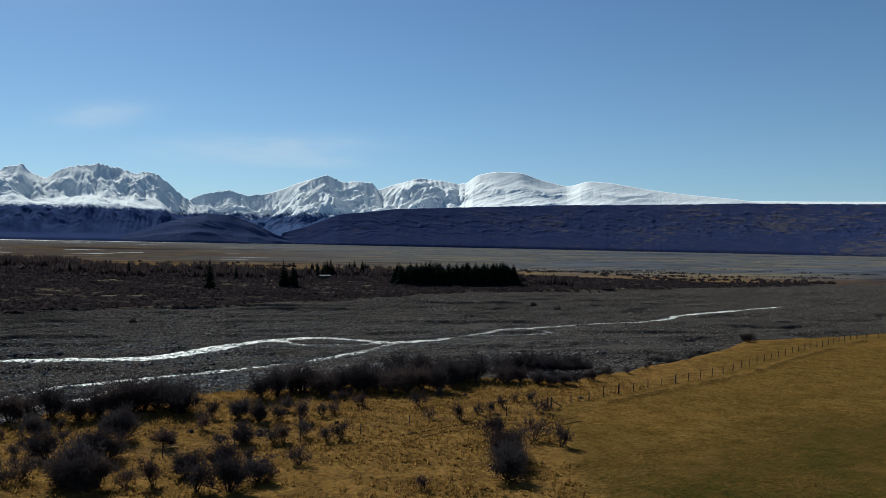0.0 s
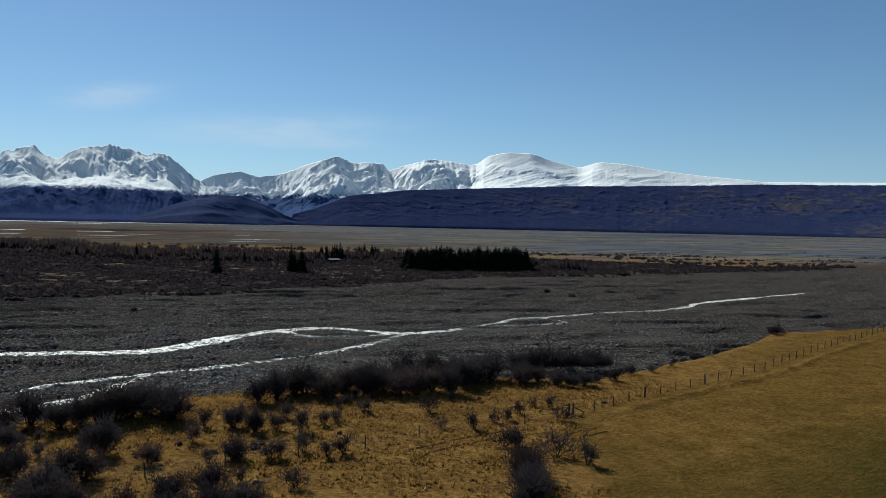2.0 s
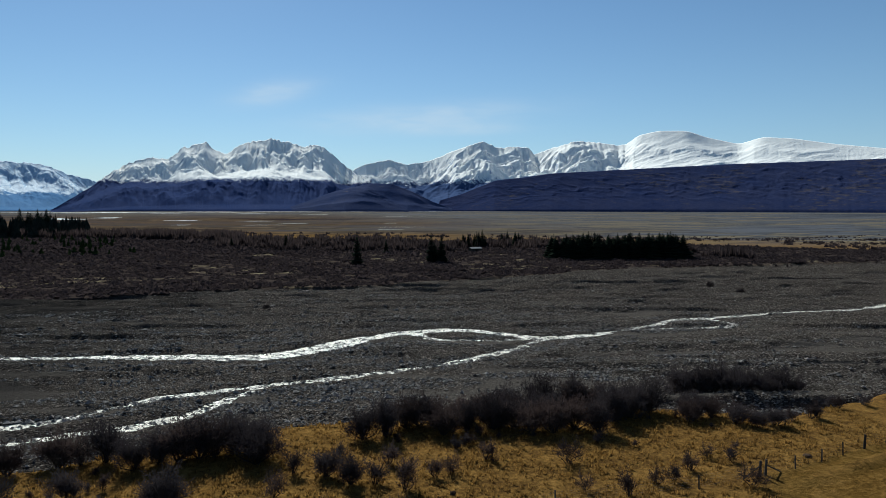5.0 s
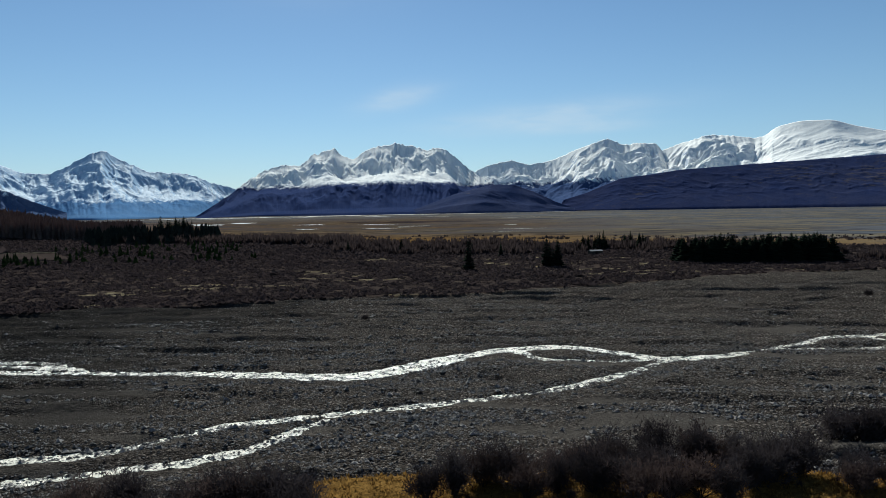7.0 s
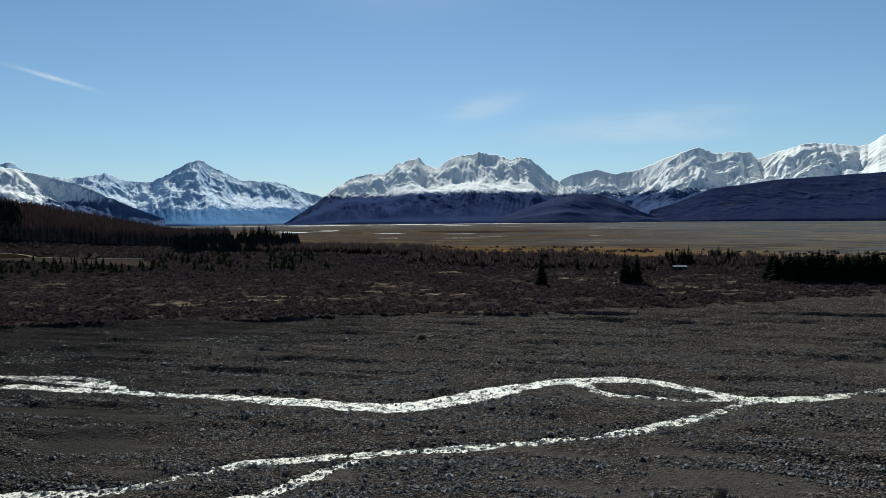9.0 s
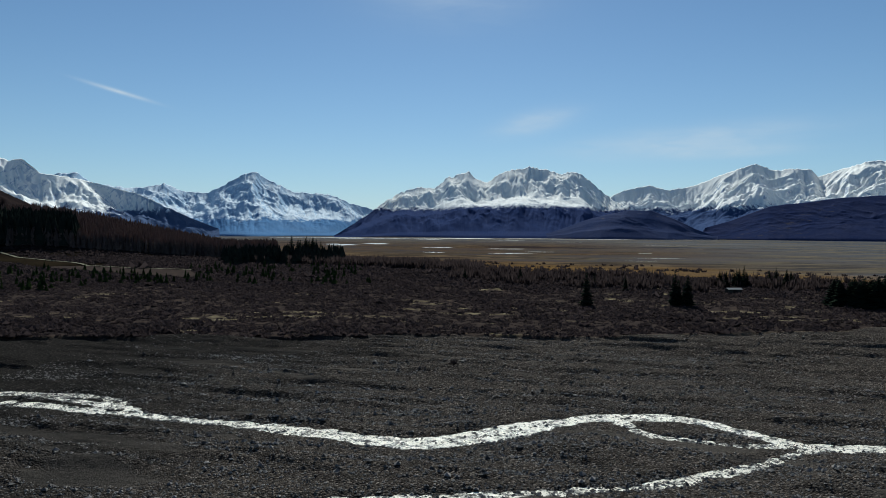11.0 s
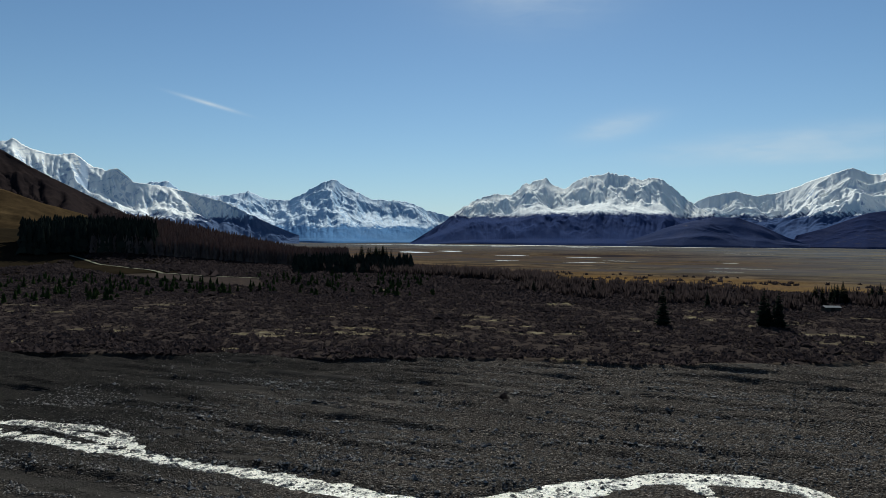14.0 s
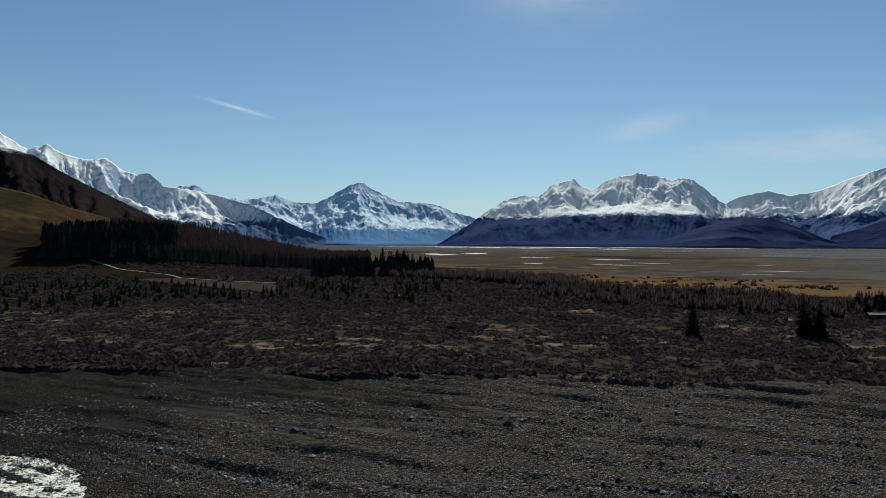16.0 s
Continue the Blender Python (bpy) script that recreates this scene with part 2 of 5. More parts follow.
# default rock is tinted blue: the haze of distance put into its colour
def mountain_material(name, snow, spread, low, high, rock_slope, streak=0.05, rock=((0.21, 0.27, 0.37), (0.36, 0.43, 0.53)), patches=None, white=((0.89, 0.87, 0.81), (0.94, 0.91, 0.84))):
    """Snow above a ragged line, rock where it is steep, scrub and tussock below."""
    m, nt, bsdf = material(name)
    g = nt.nodes.new("ShaderNodeNewGeometry")
    p = nt.nodes.new("ShaderNodeSeparateXYZ")
    nt.links.new(g.outputs["Position"], p.inputs[0])
    nrm = nt.nodes.new("ShaderNodeSeparateXYZ")
    nt.links.new(g.outputs["Normal"], nrm.inputs[0])
    here = place(nt)
    n1 = noise_node(nt, 0.009, 8, 0.68, here)
    # gullies run slantwise down the faces
    n2 = calc(nt, "MAXIMUM", noise_node(nt, streak, 6, 0.72, slant(nt, 0.6)), noise_node(nt, streak, 6, 0.72, slant(nt, -0.5)))
    n3 = noise_node(nt, 0.09, 4, 0.7, here)
    h = calc(nt, "ADD", p.outputs[2], calc(nt, "MULTIPLY", calc(nt, "SUBTRACT", n1, 0.5), spread))
    h = calc(nt, "ADD", h, calc(nt, "MULTIPLY", calc(nt, "SUBTRACT", 0.55, n2), spread * 1.6))
    line = calc(nt, "DIVIDE", calc(nt, "SUBTRACT", h, snow - 12), 24.0, True)
    steep = calc(nt, "ADD", nrm.outputs[2], calc(nt, "MULTIPLY", calc(nt, "SUBTRACT", 0.58, n2), 1.3))
    cover = calc(nt, "DIVIDE", calc(nt, "SUBTRACT", steep, rock_slope), 0.16, True)
    fac = calc(nt, "MULTIPLY", line, cover)
    ground = ramp(nt, n1, [(0.3, low), (0.7, high)])
    ground = mix(nt, ramp(nt, n3, [(0.4, grey(0)), (0.75, grey(0.6))]), ground, tuple(0.75 * v for v in low))
    rock = ramp(nt, n2, [(0.4, rock[0]), (0.75, rock[1])])
    if patches:
        # tawny clearings in long flat streaks, denser towards the east
        where = calc(nt, "ADD", noise_node(nt, 1.0, 6, 0.7, place(nt, (0.02, 0.02, 0.12))), calc(nt, "MULTIPLY", noise_node(nt, 0.0035, 2, 0.5, here), 0.5))
        where = calc(nt, "ADD", where, calc(nt, "MULTIPLY", calc(nt, "DIVIDE", calc(nt, "SUBTRACT", p.outputs[0], 1300.0), 1400.0, True), 0.12))
        ground = mix(nt, ramp(nt, where, [(0.885, grey(0)), (0.985, grey(0.7))]), ground, patches)
    ground = mix(nt, line, ground, rock)
    white = mix(nt, n1, *white)
    nt.links.new(mix(nt, fac, ground, white), bsdf.inputs["Base Color"])
    bsdf.inputs["Roughness"].default_value = 0.8
    bsdf.inputs["Specular IOR Level"].default_value = 0.0
    bsdf.inputs["IOR"].default_value = 1.0
    relief(nt, bsdf, calc(nt, "SUBTRACT", calc(nt, "MULTIPLY", n3, 0.5), n2), 0.4, 2.8)
    return m


def water_material(name="stream_water", rough=0.24, deep=(0.055, 0.052, 0.045)):
    m, nt, bsdf = material(name)
    here = place(nt)
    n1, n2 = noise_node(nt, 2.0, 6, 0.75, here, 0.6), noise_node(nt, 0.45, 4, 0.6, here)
    # foam, with the sun's glitter painted in as the same cream white
    foam_glint = ramp(nt, calc(nt, "MULTIPLY", n1, n2), [(0.175, grey(0)), (0.27, grey(1))])
    nt.links.new(mix(nt, foam_glint, deep, (0.93, 0.85, 0.69)), bsdf.inputs["Base Color"])
    bsdf.inputs["Roughness"].default_value = rough
    bsdf.inputs["IOR"].default_value = 1.33
    bsdf.inputs["Specular IOR Level"].default_value = 0.35
    relief(nt, bsdf, n1, 1.0, 0.25)
    return m


M_GROUND = ground_material()
M_WATER = water_material()


# ---- plan of the valley ----
near_bank = table([(-900, -260), (-300, -190), (-60, -122), (-20, -104), (-9, -100.5), (3, -96.5), (12, -98.8), (19, -99.5), (25, -97.6), (31, -97), (38, -98.5), (44, -101.5), (52, -106),
                   (64, -102.5), (76, -98.8), (91, -92), (103, -87.6), (114, -83.4), (128, -81.4), (144, -82.8), (156, -84.2), (200, -88), (420, -84), (900, -60)])
far_bank = table([(-900, -160), (-400, -60), (-118, 19), (-94, 26), (-66, 32), (-45, 32), (-26, 38), (5, 42), (29, 43), (50, 49), (72, 60), (98, 62),
                  (112, 74), (158, 85), (260, 87), (364, 100), (600, 112), (900, 130)])
scrub_end = table([(-900, 700), (-400, 520), (-200, 470), (-70, 415), (0, 345), (70, 312), (143, 295), (200, 240), (258, 205), (330, 140), (372, 112), (600, 112), (900, 130)])
fence_y = table([(-200, -124), (16, -124), (34, -122), (40, -121), (60, -115.4), (82, -109.7), (100, -103), (137, -90.5), (150, -90.5), (300, -100)])
ditch_x = table([(-400, -10), (-147, 25.7), (-141, 29.5), (-133, 33.4), (-124.6, 39), (-118, 44)])
MAIN = [(-260, -14), (-120, -31), (-68, -38.3), (-58, -39.3), (-52, -40.8), (-43, -42.4), (-22, -46), (-10.8, -48.3), (-3, -50.5), (5.5, -49), (13, -43.3), (20, -37.5), (28, -33.9),
        (37, -34), (43.5, -38.8), (48.5, -44), (53, -45.6), (60, -44.8), (70, -40.5), (77, -37.5), (86, -32.3), (101, -30.7), (119, -28), (136, -28), (150, -23), (166, -15), (230, 0)]
SECOND = [(-62, -94), (-33.6, -83.8), (-27, -82.6), (-22.5, -81.4), (-19, -78.2), (-12.5, -73.8), (-4.4, -71.3), (1.4, -70), (11, -67.7), (24, -64), (34.3, -59), (44.6, -51.8), (50, -46.5)]
SIDE = [(-40, -94), (-25.7, -88.4), (-19.7, -87), (-12.7, -85), (-8.2, -82), (-4.5, -77.5), (-1.5, -73)]
ISLE = [(28.5, -37), (30, -41.5), (36.6, -45), (42.7, -46), (51, -45.5)]
BYPASS = [(71, -40.5), (80, -41.8), (91, -42), (95, -38.5), (92, -33)]
UPPER = [(-90, -34.5), (-76, -33), (-67, -32.4), (-56, -32.3), (-50, -34.5), (-46.5, -37.6), (-42.5, -41.2)]
WEST_LINK = [(-64, -32.6), (-58, -35.2), (-51, -37.2), (-46, -39.6)]
STREAMS = [(MAIN, 1.5), (SECOND, 0.85), (SIDE, 0.75), (ISLE, 0.85), (BYPASS, 1.15), (UPPER, 0.95), (WEST_LINK, 0.7)]


def smooth_line(points, gap=0.8):
    """A Catmull-Rom curve through the points of a course, in even short steps."""
    p = np.array([points[0], *points, points[-1]], float)
    out = []
    for a, b, c, d in zip(p, p[1:], p[2:], p[3:]):
        n = max(2, int(np.hypot(*(c - b)) / gap))
        t = np.linspace(0, 1, n, endpoint=False)[:, None]
        out.append(0.5 * (2 * b + (c - a) * t + (2 * a - 5 * b + 4 * c - d) * t ** 2 + (3 * b - a - 3 * c + d) * t ** 3))
    return np.vstack(out + [p[-1:]])


COURSES = [(smooth_line(pts), w) for pts, w in STREAMS]


def stream_depth(x, y):
    """How far a place lies inside the stream beds: above 0 under water, falling with the distance."""
    best = np.full(x.shape, -50.0)
    near = (x > -280) & (x < 250) & (y > -125) & (y < 20)
    px, py = x[near], y[near]
    if px.size == 0:
        return best
    val = np.full(px.shape, -50.0)
    for course, w in COURSES:
        d2 = np.full(px.shape, 1e9)
        for k in range(0, len(course), 2):
            d2 = np.minimum(d2, (px - course[k, 0]) ** 2 + (py - course[k, 1]) ** 2)
        width = w * (1 + 0.35 * vnoise(px / 11, py / 11, 31) + 0.45 * step(-12, 8, px) * step(34, 12, px) * (w > 1.2) - 0.45 * step(58, 70, px) - 0.3 * step(-5, -30, px) * (w > 1.2))
        val = np.maximum(val, width - np.sqrt(d2))
    best[near] = val
    return best


def clearings(x, y):
    """Openings of tawny grass in the far scrub, 0 to 1, drawn out along the river."""
    g = 0.7 * step(0.5, 0.66, fbm(x / 26 + 4, y / 9, 4, 91) + 0.25 * fbm(x / 120, y / 90, 2, 93))
    for cx, cy, rx, ry in ((-57, 83, 12, 2.8), (-47, 74, 7, 1.5), (-72, 80, 6, 1.5), (-33, 77, 8, 1.4), (-19, 66, 5, 1.3), (-24, 118, 7, 2.2), (-8, 104, 7, 1.8), (9, 97, 6, 1.5), (8, 107, 6, 1.8), (25, 103, 9, 1.8), (41, 113, 6, 2), (80, 107, 14, 2.6), (74, 178, 4, 9), (73, 208, 6, 7), (64, 127, 4, 2), (-2, 188, 6, 8), (92, 96, 16, 2), (-44, 36, 4, 1.5)):
        g = np.maximum(g, step(1.25, 0.6, np.hypot((x - cx) / rx, (y - cy) / ry) + 0.35 * fbm(x / 5, y / 2, 2, 95)))
    return g


def masks(x, y):
    wob = 2.2 * fbm(x / 14, y / 14, 3, 5) + 0.8 * fbm(x / 3, y / 3, 2, 8)
    terrace = step(1.2, -2.6, y - near_bank(x) + wob)
    scrub = step(-1.0, 1.0, y - far_bank(x) + 1.2 * wob) * step(6, -6, y - scrub_end(x) + 14 * fbm(x / 60, y / 40, 3, 12))
    bed = (1 - terrace) * step(1.0, -1.0, y - far_bank(x) + 1.2 * wob)
    return terrace, scrub, bed


def fence_bank(x, y):
    """A low turned-up bank just inside the fence, 0 to 1."""
    d = fence_y(x) - y - 2.4 - 0.3 * fbm(x / 5, y / 5, 2, 55)
    return np.exp(-(d / 0.75) ** 2) * step(39, 43, x)


def silt_bars(x, y):
    """Smooth bars of fine grey silt between the stones, 0 to 1, drawn out along the river."""
    along, across = x * 0.97 - y * 0.22, x * 0.22 + y * 0.97
    return step(0.0, 0.22, fbm(along / 17, across / 4.2, 4, 71) + 0.45 * fbm(x / 46, y / 22, 2, 72) + 0.22 * step(5, 40, x) * step(-48, -62, y) - 0.5)


def ground_height(x, y):
    x, y = np.asarray(x, float), np.asarray(y, float)
    terrace, scrub, bed = masks(x, y)
    along, across = x * 0.97 - y * 0.22, x * 0.22 + y * 0.97
    f = np.clip(fbm(along / 40, across / 7.0 + 0.6 * fbm(along / 24, across / 24, 2, 26), 4, 21), -0.25, 0.4)
    f2 = 4 * fbm(along / 26 + 3, across / 2.4, 3, 27)
    bars = 0.21 * (np.floor(f * 8) + step(0.45, 0.55, f * 8 - np.floor(f * 8))) - 0.1 + 0.14 * (np.clip(np.floor(f2), -1, 2) + step(0.4, 0.6, f2 - np.floor(f2)) * (f2 > -1) * (f2 < 2))
    # shallow runnels between long low ripples of stone
    warp = 0.8 * fbm(along / 20, across / 8, 2, 33)
    bars = bars + 0.3 * np.abs(vnoise(along / 13, across / 2.3 + warp, 34)) + 0.14 * np.abs(vnoise(along / 6, across / 1.3 + warp, 35)) - 0.1
    rough = (0.11 * fbm(x / 1.7, y / 1.7, 2, 24) + 0.1 * fbm(x / 4.5, y / 2.6, 2, 25)) * (1 - 0.8 * silt_bars(x, y))
    inside = stream_depth(x, y) + 0.7 * fbm(x / 2.2, y / 2.2, 3, 28)
    fade = step(700, 250, np.hypot(x - 20, y + 60))
    # the far bank of each stream is a steep cut, the near one a gentle beach
    north = step(-0.4, 0.6, stream_depth(x, y - 1.2) - stream_depth(x, y + 1.2))
    away = step(-1.0, -7.0, inside) * (1 - north) + north * step(-0.9, -2.0, inside)
    bars = np.minimum(bars, 0.12 + 1.0 * step(-3, -12, inside))
    bank = np.maximum(0.1 + 0.1 * step(-0.6, -2.0, inside) + rough, (bars + 0.3 + rough + 0.1 * north * step(-9, -3, inside) * step(-0.3, 0.2, fbm(x / 14, y / 14, 2, 29))) * away)
    z = bed * (fade * np.where(inside > -30, bank, bars + 0.3 + rough) + 0.1 * (1 - fade) - 0.36 * step(-1.1, 0.4, inside))
    z = z + terrace * (3.0 + 0.25 * fbm(x / 18, y / 18, 3, 41) + 0.05 * fbm(x / 1.6, y / 1.6, 2, 44) * step(420, 150, np.hypot(x, y + 120)) + 0.9 * step(-118, -160, y))
    z = z + terrace * 0.38 * fence_bank(x, y) * (0.7 + 0.6 * fbm(x / 2, y / 2, 2, 56))
    z = z + scrub * (0.75 + 0.3 * fbm(x / 12, y / 12, 3, 47))
    z = z + (1 - terrace) * (1 - scrub) * (1 - bed) * 0.35
    return z


def axis(lo, hi, fine, ends, grow):
    """Coordinates, fine from lo to hi and growing ever coarser outwards."""
    mid = list(np.arange(lo, hi, fine))
    left, right, s = [lo], [mid[-1]], fine
    while left[-1] > -ends:
        s *= grow
        left.append(left[-1] - s)
    s = fine
    while right[-1] < ends:
        s *= grow
        right.append(right[-1] + s)
    return np.array(left[:0:-1] + mid + right[1:])


def grid_mesh(name, X, Y, Z, smooth=True):
    n, k = X.shape
    me = bpy.data.meshes.new(name)
    co = np.stack([X, Y, Z], -1).reshape(-1, 3)
    i = np.arange(n * k).reshape(n, k)
    quads = np.stack([i[:-1, :-1], i[:-1, 1:], i[1:, 1:], i[1:, :-1]], -1).reshape(-1, 4)
    return raw_mesh(name, co, quads, smooth)


def raw_mesh(name, co, faces, smooth=False):
    """A mesh from arrays of corners and of equal-sized faces."""
    me = bpy.data.meshes.new(name)
    faces = np.asarray(faces, np.int32)
    nf, side = faces.shape
    me.vertices.add(len(co))
    me.vertices.foreach_set("co", np.asarray(co, np.float32).ravel())
    me.loops.add(nf * side)
    me.loops.foreach_set("vertex_index", faces.ravel())
    me.polygons.add(nf)
    me.polygons.foreach_set("loop_start", np.arange(0, nf * side, side, dtype=np.int32))
    me.polygons.foreach_set("use_smooth", np.full(nf, smooth))
    me.update(calc_edges=True)
    return me


gx, gy = axis(-95, 170, 0.55, 4900, 1.06), axis(-150, 62, 0.55, 4900, 1.06)
GX, GY = np.meshgrid(gx, gy)
GZ = ground_height(GX, GY)
g_mesh = grid_mesh("ground", GX, GY, GZ)
t_m, s_m, b_m = masks(GX, GY)
# the grazed paddock lies behind the fence, east of a ditch
paddock = t_m * step(-0.6, 0.8, fence_y(GX) - GY + 0.5 * fbm(GX / 3, GY / 3, 2, 61)) * step(-2.5, 2.5, GX - ditch_x(GY) + 2.5 * fbm(GX / 6, GY / 6, 3, 62))
verge = t_m * step(70, 95, GX) * step(-6, 0, fence_y(GX) - GY + 6) * (1 - paddock)
paddock = np.maximum(paddock, 0.55 * verge) * (1 - 0.9 * fence_bank(GX, GY))
silt_m = silt_bars(GX, GY)
# greyer to the east, and everywhere with distance beyond 1100 m
second_tone = step(-120, 420, GX - 0.12 * GY + 160 * fbm(GX / 400, GY / 160, 3, 75)) * step(80, 260, GY) + step(1100, 2300, GY) * 0.85
second_tone = second_tone + paddock * np.clip(step(40, 6, fence_y(GX) - GY - 0.22 * np.maximum(GX - 60, 0) + 9 * fbm(GX / 11, GY / 9, 4, 78)) * 0.8 + 0.35 * step(0.1, 0.6, fbm(GX / 14, GY / 7, 4, 79)), 0, 1)
# a belt of golden grass where the plain meets the scrub
past = GY - scrub_end(GX)
gold = (1 - s_m) * (1 - t_m) * (1 - b_m) * step(-10, 15, past) * step(190, 60, past + 60 * fbm(GX / 90, GY / 30, 3, 81)) * step(-80, 10, GX) * step(520, 330, GX)
for name, r, g, b in (("zone", b_m, paddock, s_m), ("zone2", np.maximum.reduce([t_m, 0.6 * gold, 0.85 * s_m * clearings(GX, GY) * step(-0.5, 0.3, fbm(GX / 2.5, GY / 1.5, 2, 97))]), silt_m, np.clip(second_tone, 0, 1))):
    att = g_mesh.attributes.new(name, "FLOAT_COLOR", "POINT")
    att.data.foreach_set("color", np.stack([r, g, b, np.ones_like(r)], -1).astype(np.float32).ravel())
g_mesh.materials.append(M_GROUND)
ground = tagged(new("ground", g_mesh), "broad valley floor of grey river gravel, tawny grass and scrub", "ground", kind="structure")


# ---- streams ----
def ribbon(name, course, half, level):
    course = course[np.concatenate([[True], np.hypot(*np.diff(course, axis=0).T) > 0.1])]
    d = np.gradient(course, axis=0)
    d /= np.maximum(np.hypot(d[:, 0], d[:, 1]), 1e-6)[:, None]
    side = np.stack([-d[:, 1], d[:, 0]], -1)
    rows = np.linspace(-half, half, 7)
    P = course[:, None, :] + side[:, None, :] * rows[None, :, None]
    return grid_mesh(name, P[..., 0], P[..., 1], np.full(P.shape[:2], level))


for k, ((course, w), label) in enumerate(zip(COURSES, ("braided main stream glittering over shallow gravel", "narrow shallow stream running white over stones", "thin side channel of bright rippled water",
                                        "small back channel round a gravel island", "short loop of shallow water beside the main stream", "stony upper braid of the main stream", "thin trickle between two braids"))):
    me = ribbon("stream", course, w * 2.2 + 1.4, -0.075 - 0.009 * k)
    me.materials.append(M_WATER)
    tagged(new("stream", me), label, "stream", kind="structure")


# ---- mountains ----
def mountain_range(name, eye, skyline, d_foot, d_ridge, mat, label, step_az, rows, profile, amp, grain, seed, jag=0.06, wander=0.03, back=0.12, toe=0.02, hug=0.0, category="mountain range"):
    """A range as a field of heights, foot to crest and over, whose crest follows a skyline of (bearing, elevation)."""
    sk = np.array(skyline, float)
    az = np.arange(sk[0, 0], sk[-1, 0] + step_az, step_az)
    el = np.interp(az, sk[:, 0], sk[:, 1])
    el = el + jag * (fbm(az * 2.1, az * 0 + seed, 4, seed, 0.62)) * step(0.0, 2.0, el)
    D = d_ridge * (1 + wander * fbm(az / 4, az * 0 + 3.3, 3, seed + 7))
    top = eye[2] + D * np.tan(np.radians(el))
    s = np.concatenate([np.linspace(0, 1, rows), 1 + np.linspace(0.08, 1, 8)])
    S, A = np.meshgrid(s, np.radians(az), indexing="ij")
    F = d_foot * (1 + toe * fbm(az / 6, az * 0 + 8.8, 2, seed + 9))
    if hug:
        F = np.maximum(F, D - np.maximum(hug * top, 12))
    R = F + (D - F) * np.minimum(S, 1) + np.maximum(S - 1, 0) * back * d_ridge * 0.4
    X, Y = eye[0] + R * np.sin(A), eye[1] + R * np.cos(A)
    prof = np.interp(S, *zip(*profile))
    # crest shapes run down slantwise into ever broader spurs
    low = 1 - np.minimum(S, 1)
    slant = np.degrees(A) + low * (1.6 * fbm(np.degrees(A) / 3.0, S * 1.4, 3, seed + 5) + 0.9)
    level = np.zeros_like(S)
    for k, (width, c) in enumerate(((0.0, 0.0), (0.35, 0.15), (1.0, 0.4), (2.2, 0.8))):
        g = np.arange(-4 * width, 4 * width + step_az, step_az)
        w = np.exp(-0.5 * (g / max(width, 1e-3)) ** 2)
        t = np.convolve(np.pad(top, len(g) // 2, "edge"), w / w.sum(), "valid")[:len(az)] if width else top
        c0, c1 = (0.0, 0.15, 0.4, 0.8)[max(k - 1, 0)], (0.0, 0.15, 0.4, 0.8)[min(k + 1, 3)]
        weight = np.clip(np.minimum((low - c0) / max(c - c0, 1e-6) if k else 1.0, (c1 - low) / max(c1 - c, 1e-6) if k < 3 else 1.0), 0, 1)
        level = level + weight * np.interp(slant, az, t)
    level = np.minimum(level, top)
    U, V = A * d_ridge / grain, R / grain
    wx, wy = fbm(U * 0.8, V * 0.8, 3, seed + 3), fbm(U * 0.8 + 9, V * 0.8, 3, seed + 4)
    ribs = alpine(U + 1.3 * V + 0.5 * wx, V - 0.12 * U + 0.5 * wy, 7, seed)
    bump = np.clip(3.2 * S * (1.06 - S), 0, 1) ** 0.8 * (0.3 + 0.7 * step(0.1, 0.5, S))
    Z = level * prof - amp * (1.0 - ribs) * bump * np.clip(level / top.max(), 0.1, 1)
    cap = eye[2] + R * np.tan(np.radians(el))
    Z = np.where(S < 1, np.minimum(Z, cap - 2.5 * (1 - S)), Z)
    Z = np.where(S > 1, top - (S - 1) * back * d_ridge * 0.35, Z)
    Z = Z - 8 * step(0.06, 0.0, S)
    ob = tagged(new(name, grid_mesh(name, X, Y, Z)), label, category, kind="structure")
    ob.data.materials.append(mat)

    def height(x, y):
        dx, dy = x - eye[0], y - eye[1]
        a, r = math.degrees(math.atan2(dx, dy)), math.hypot(dx, dy)
        i = min(max(int(round((a - az[0]) / step_az)), 0), len(az) - 1)
        return float(np.interp(r, R[:rows, i], Z[:rows, i]))
    return height


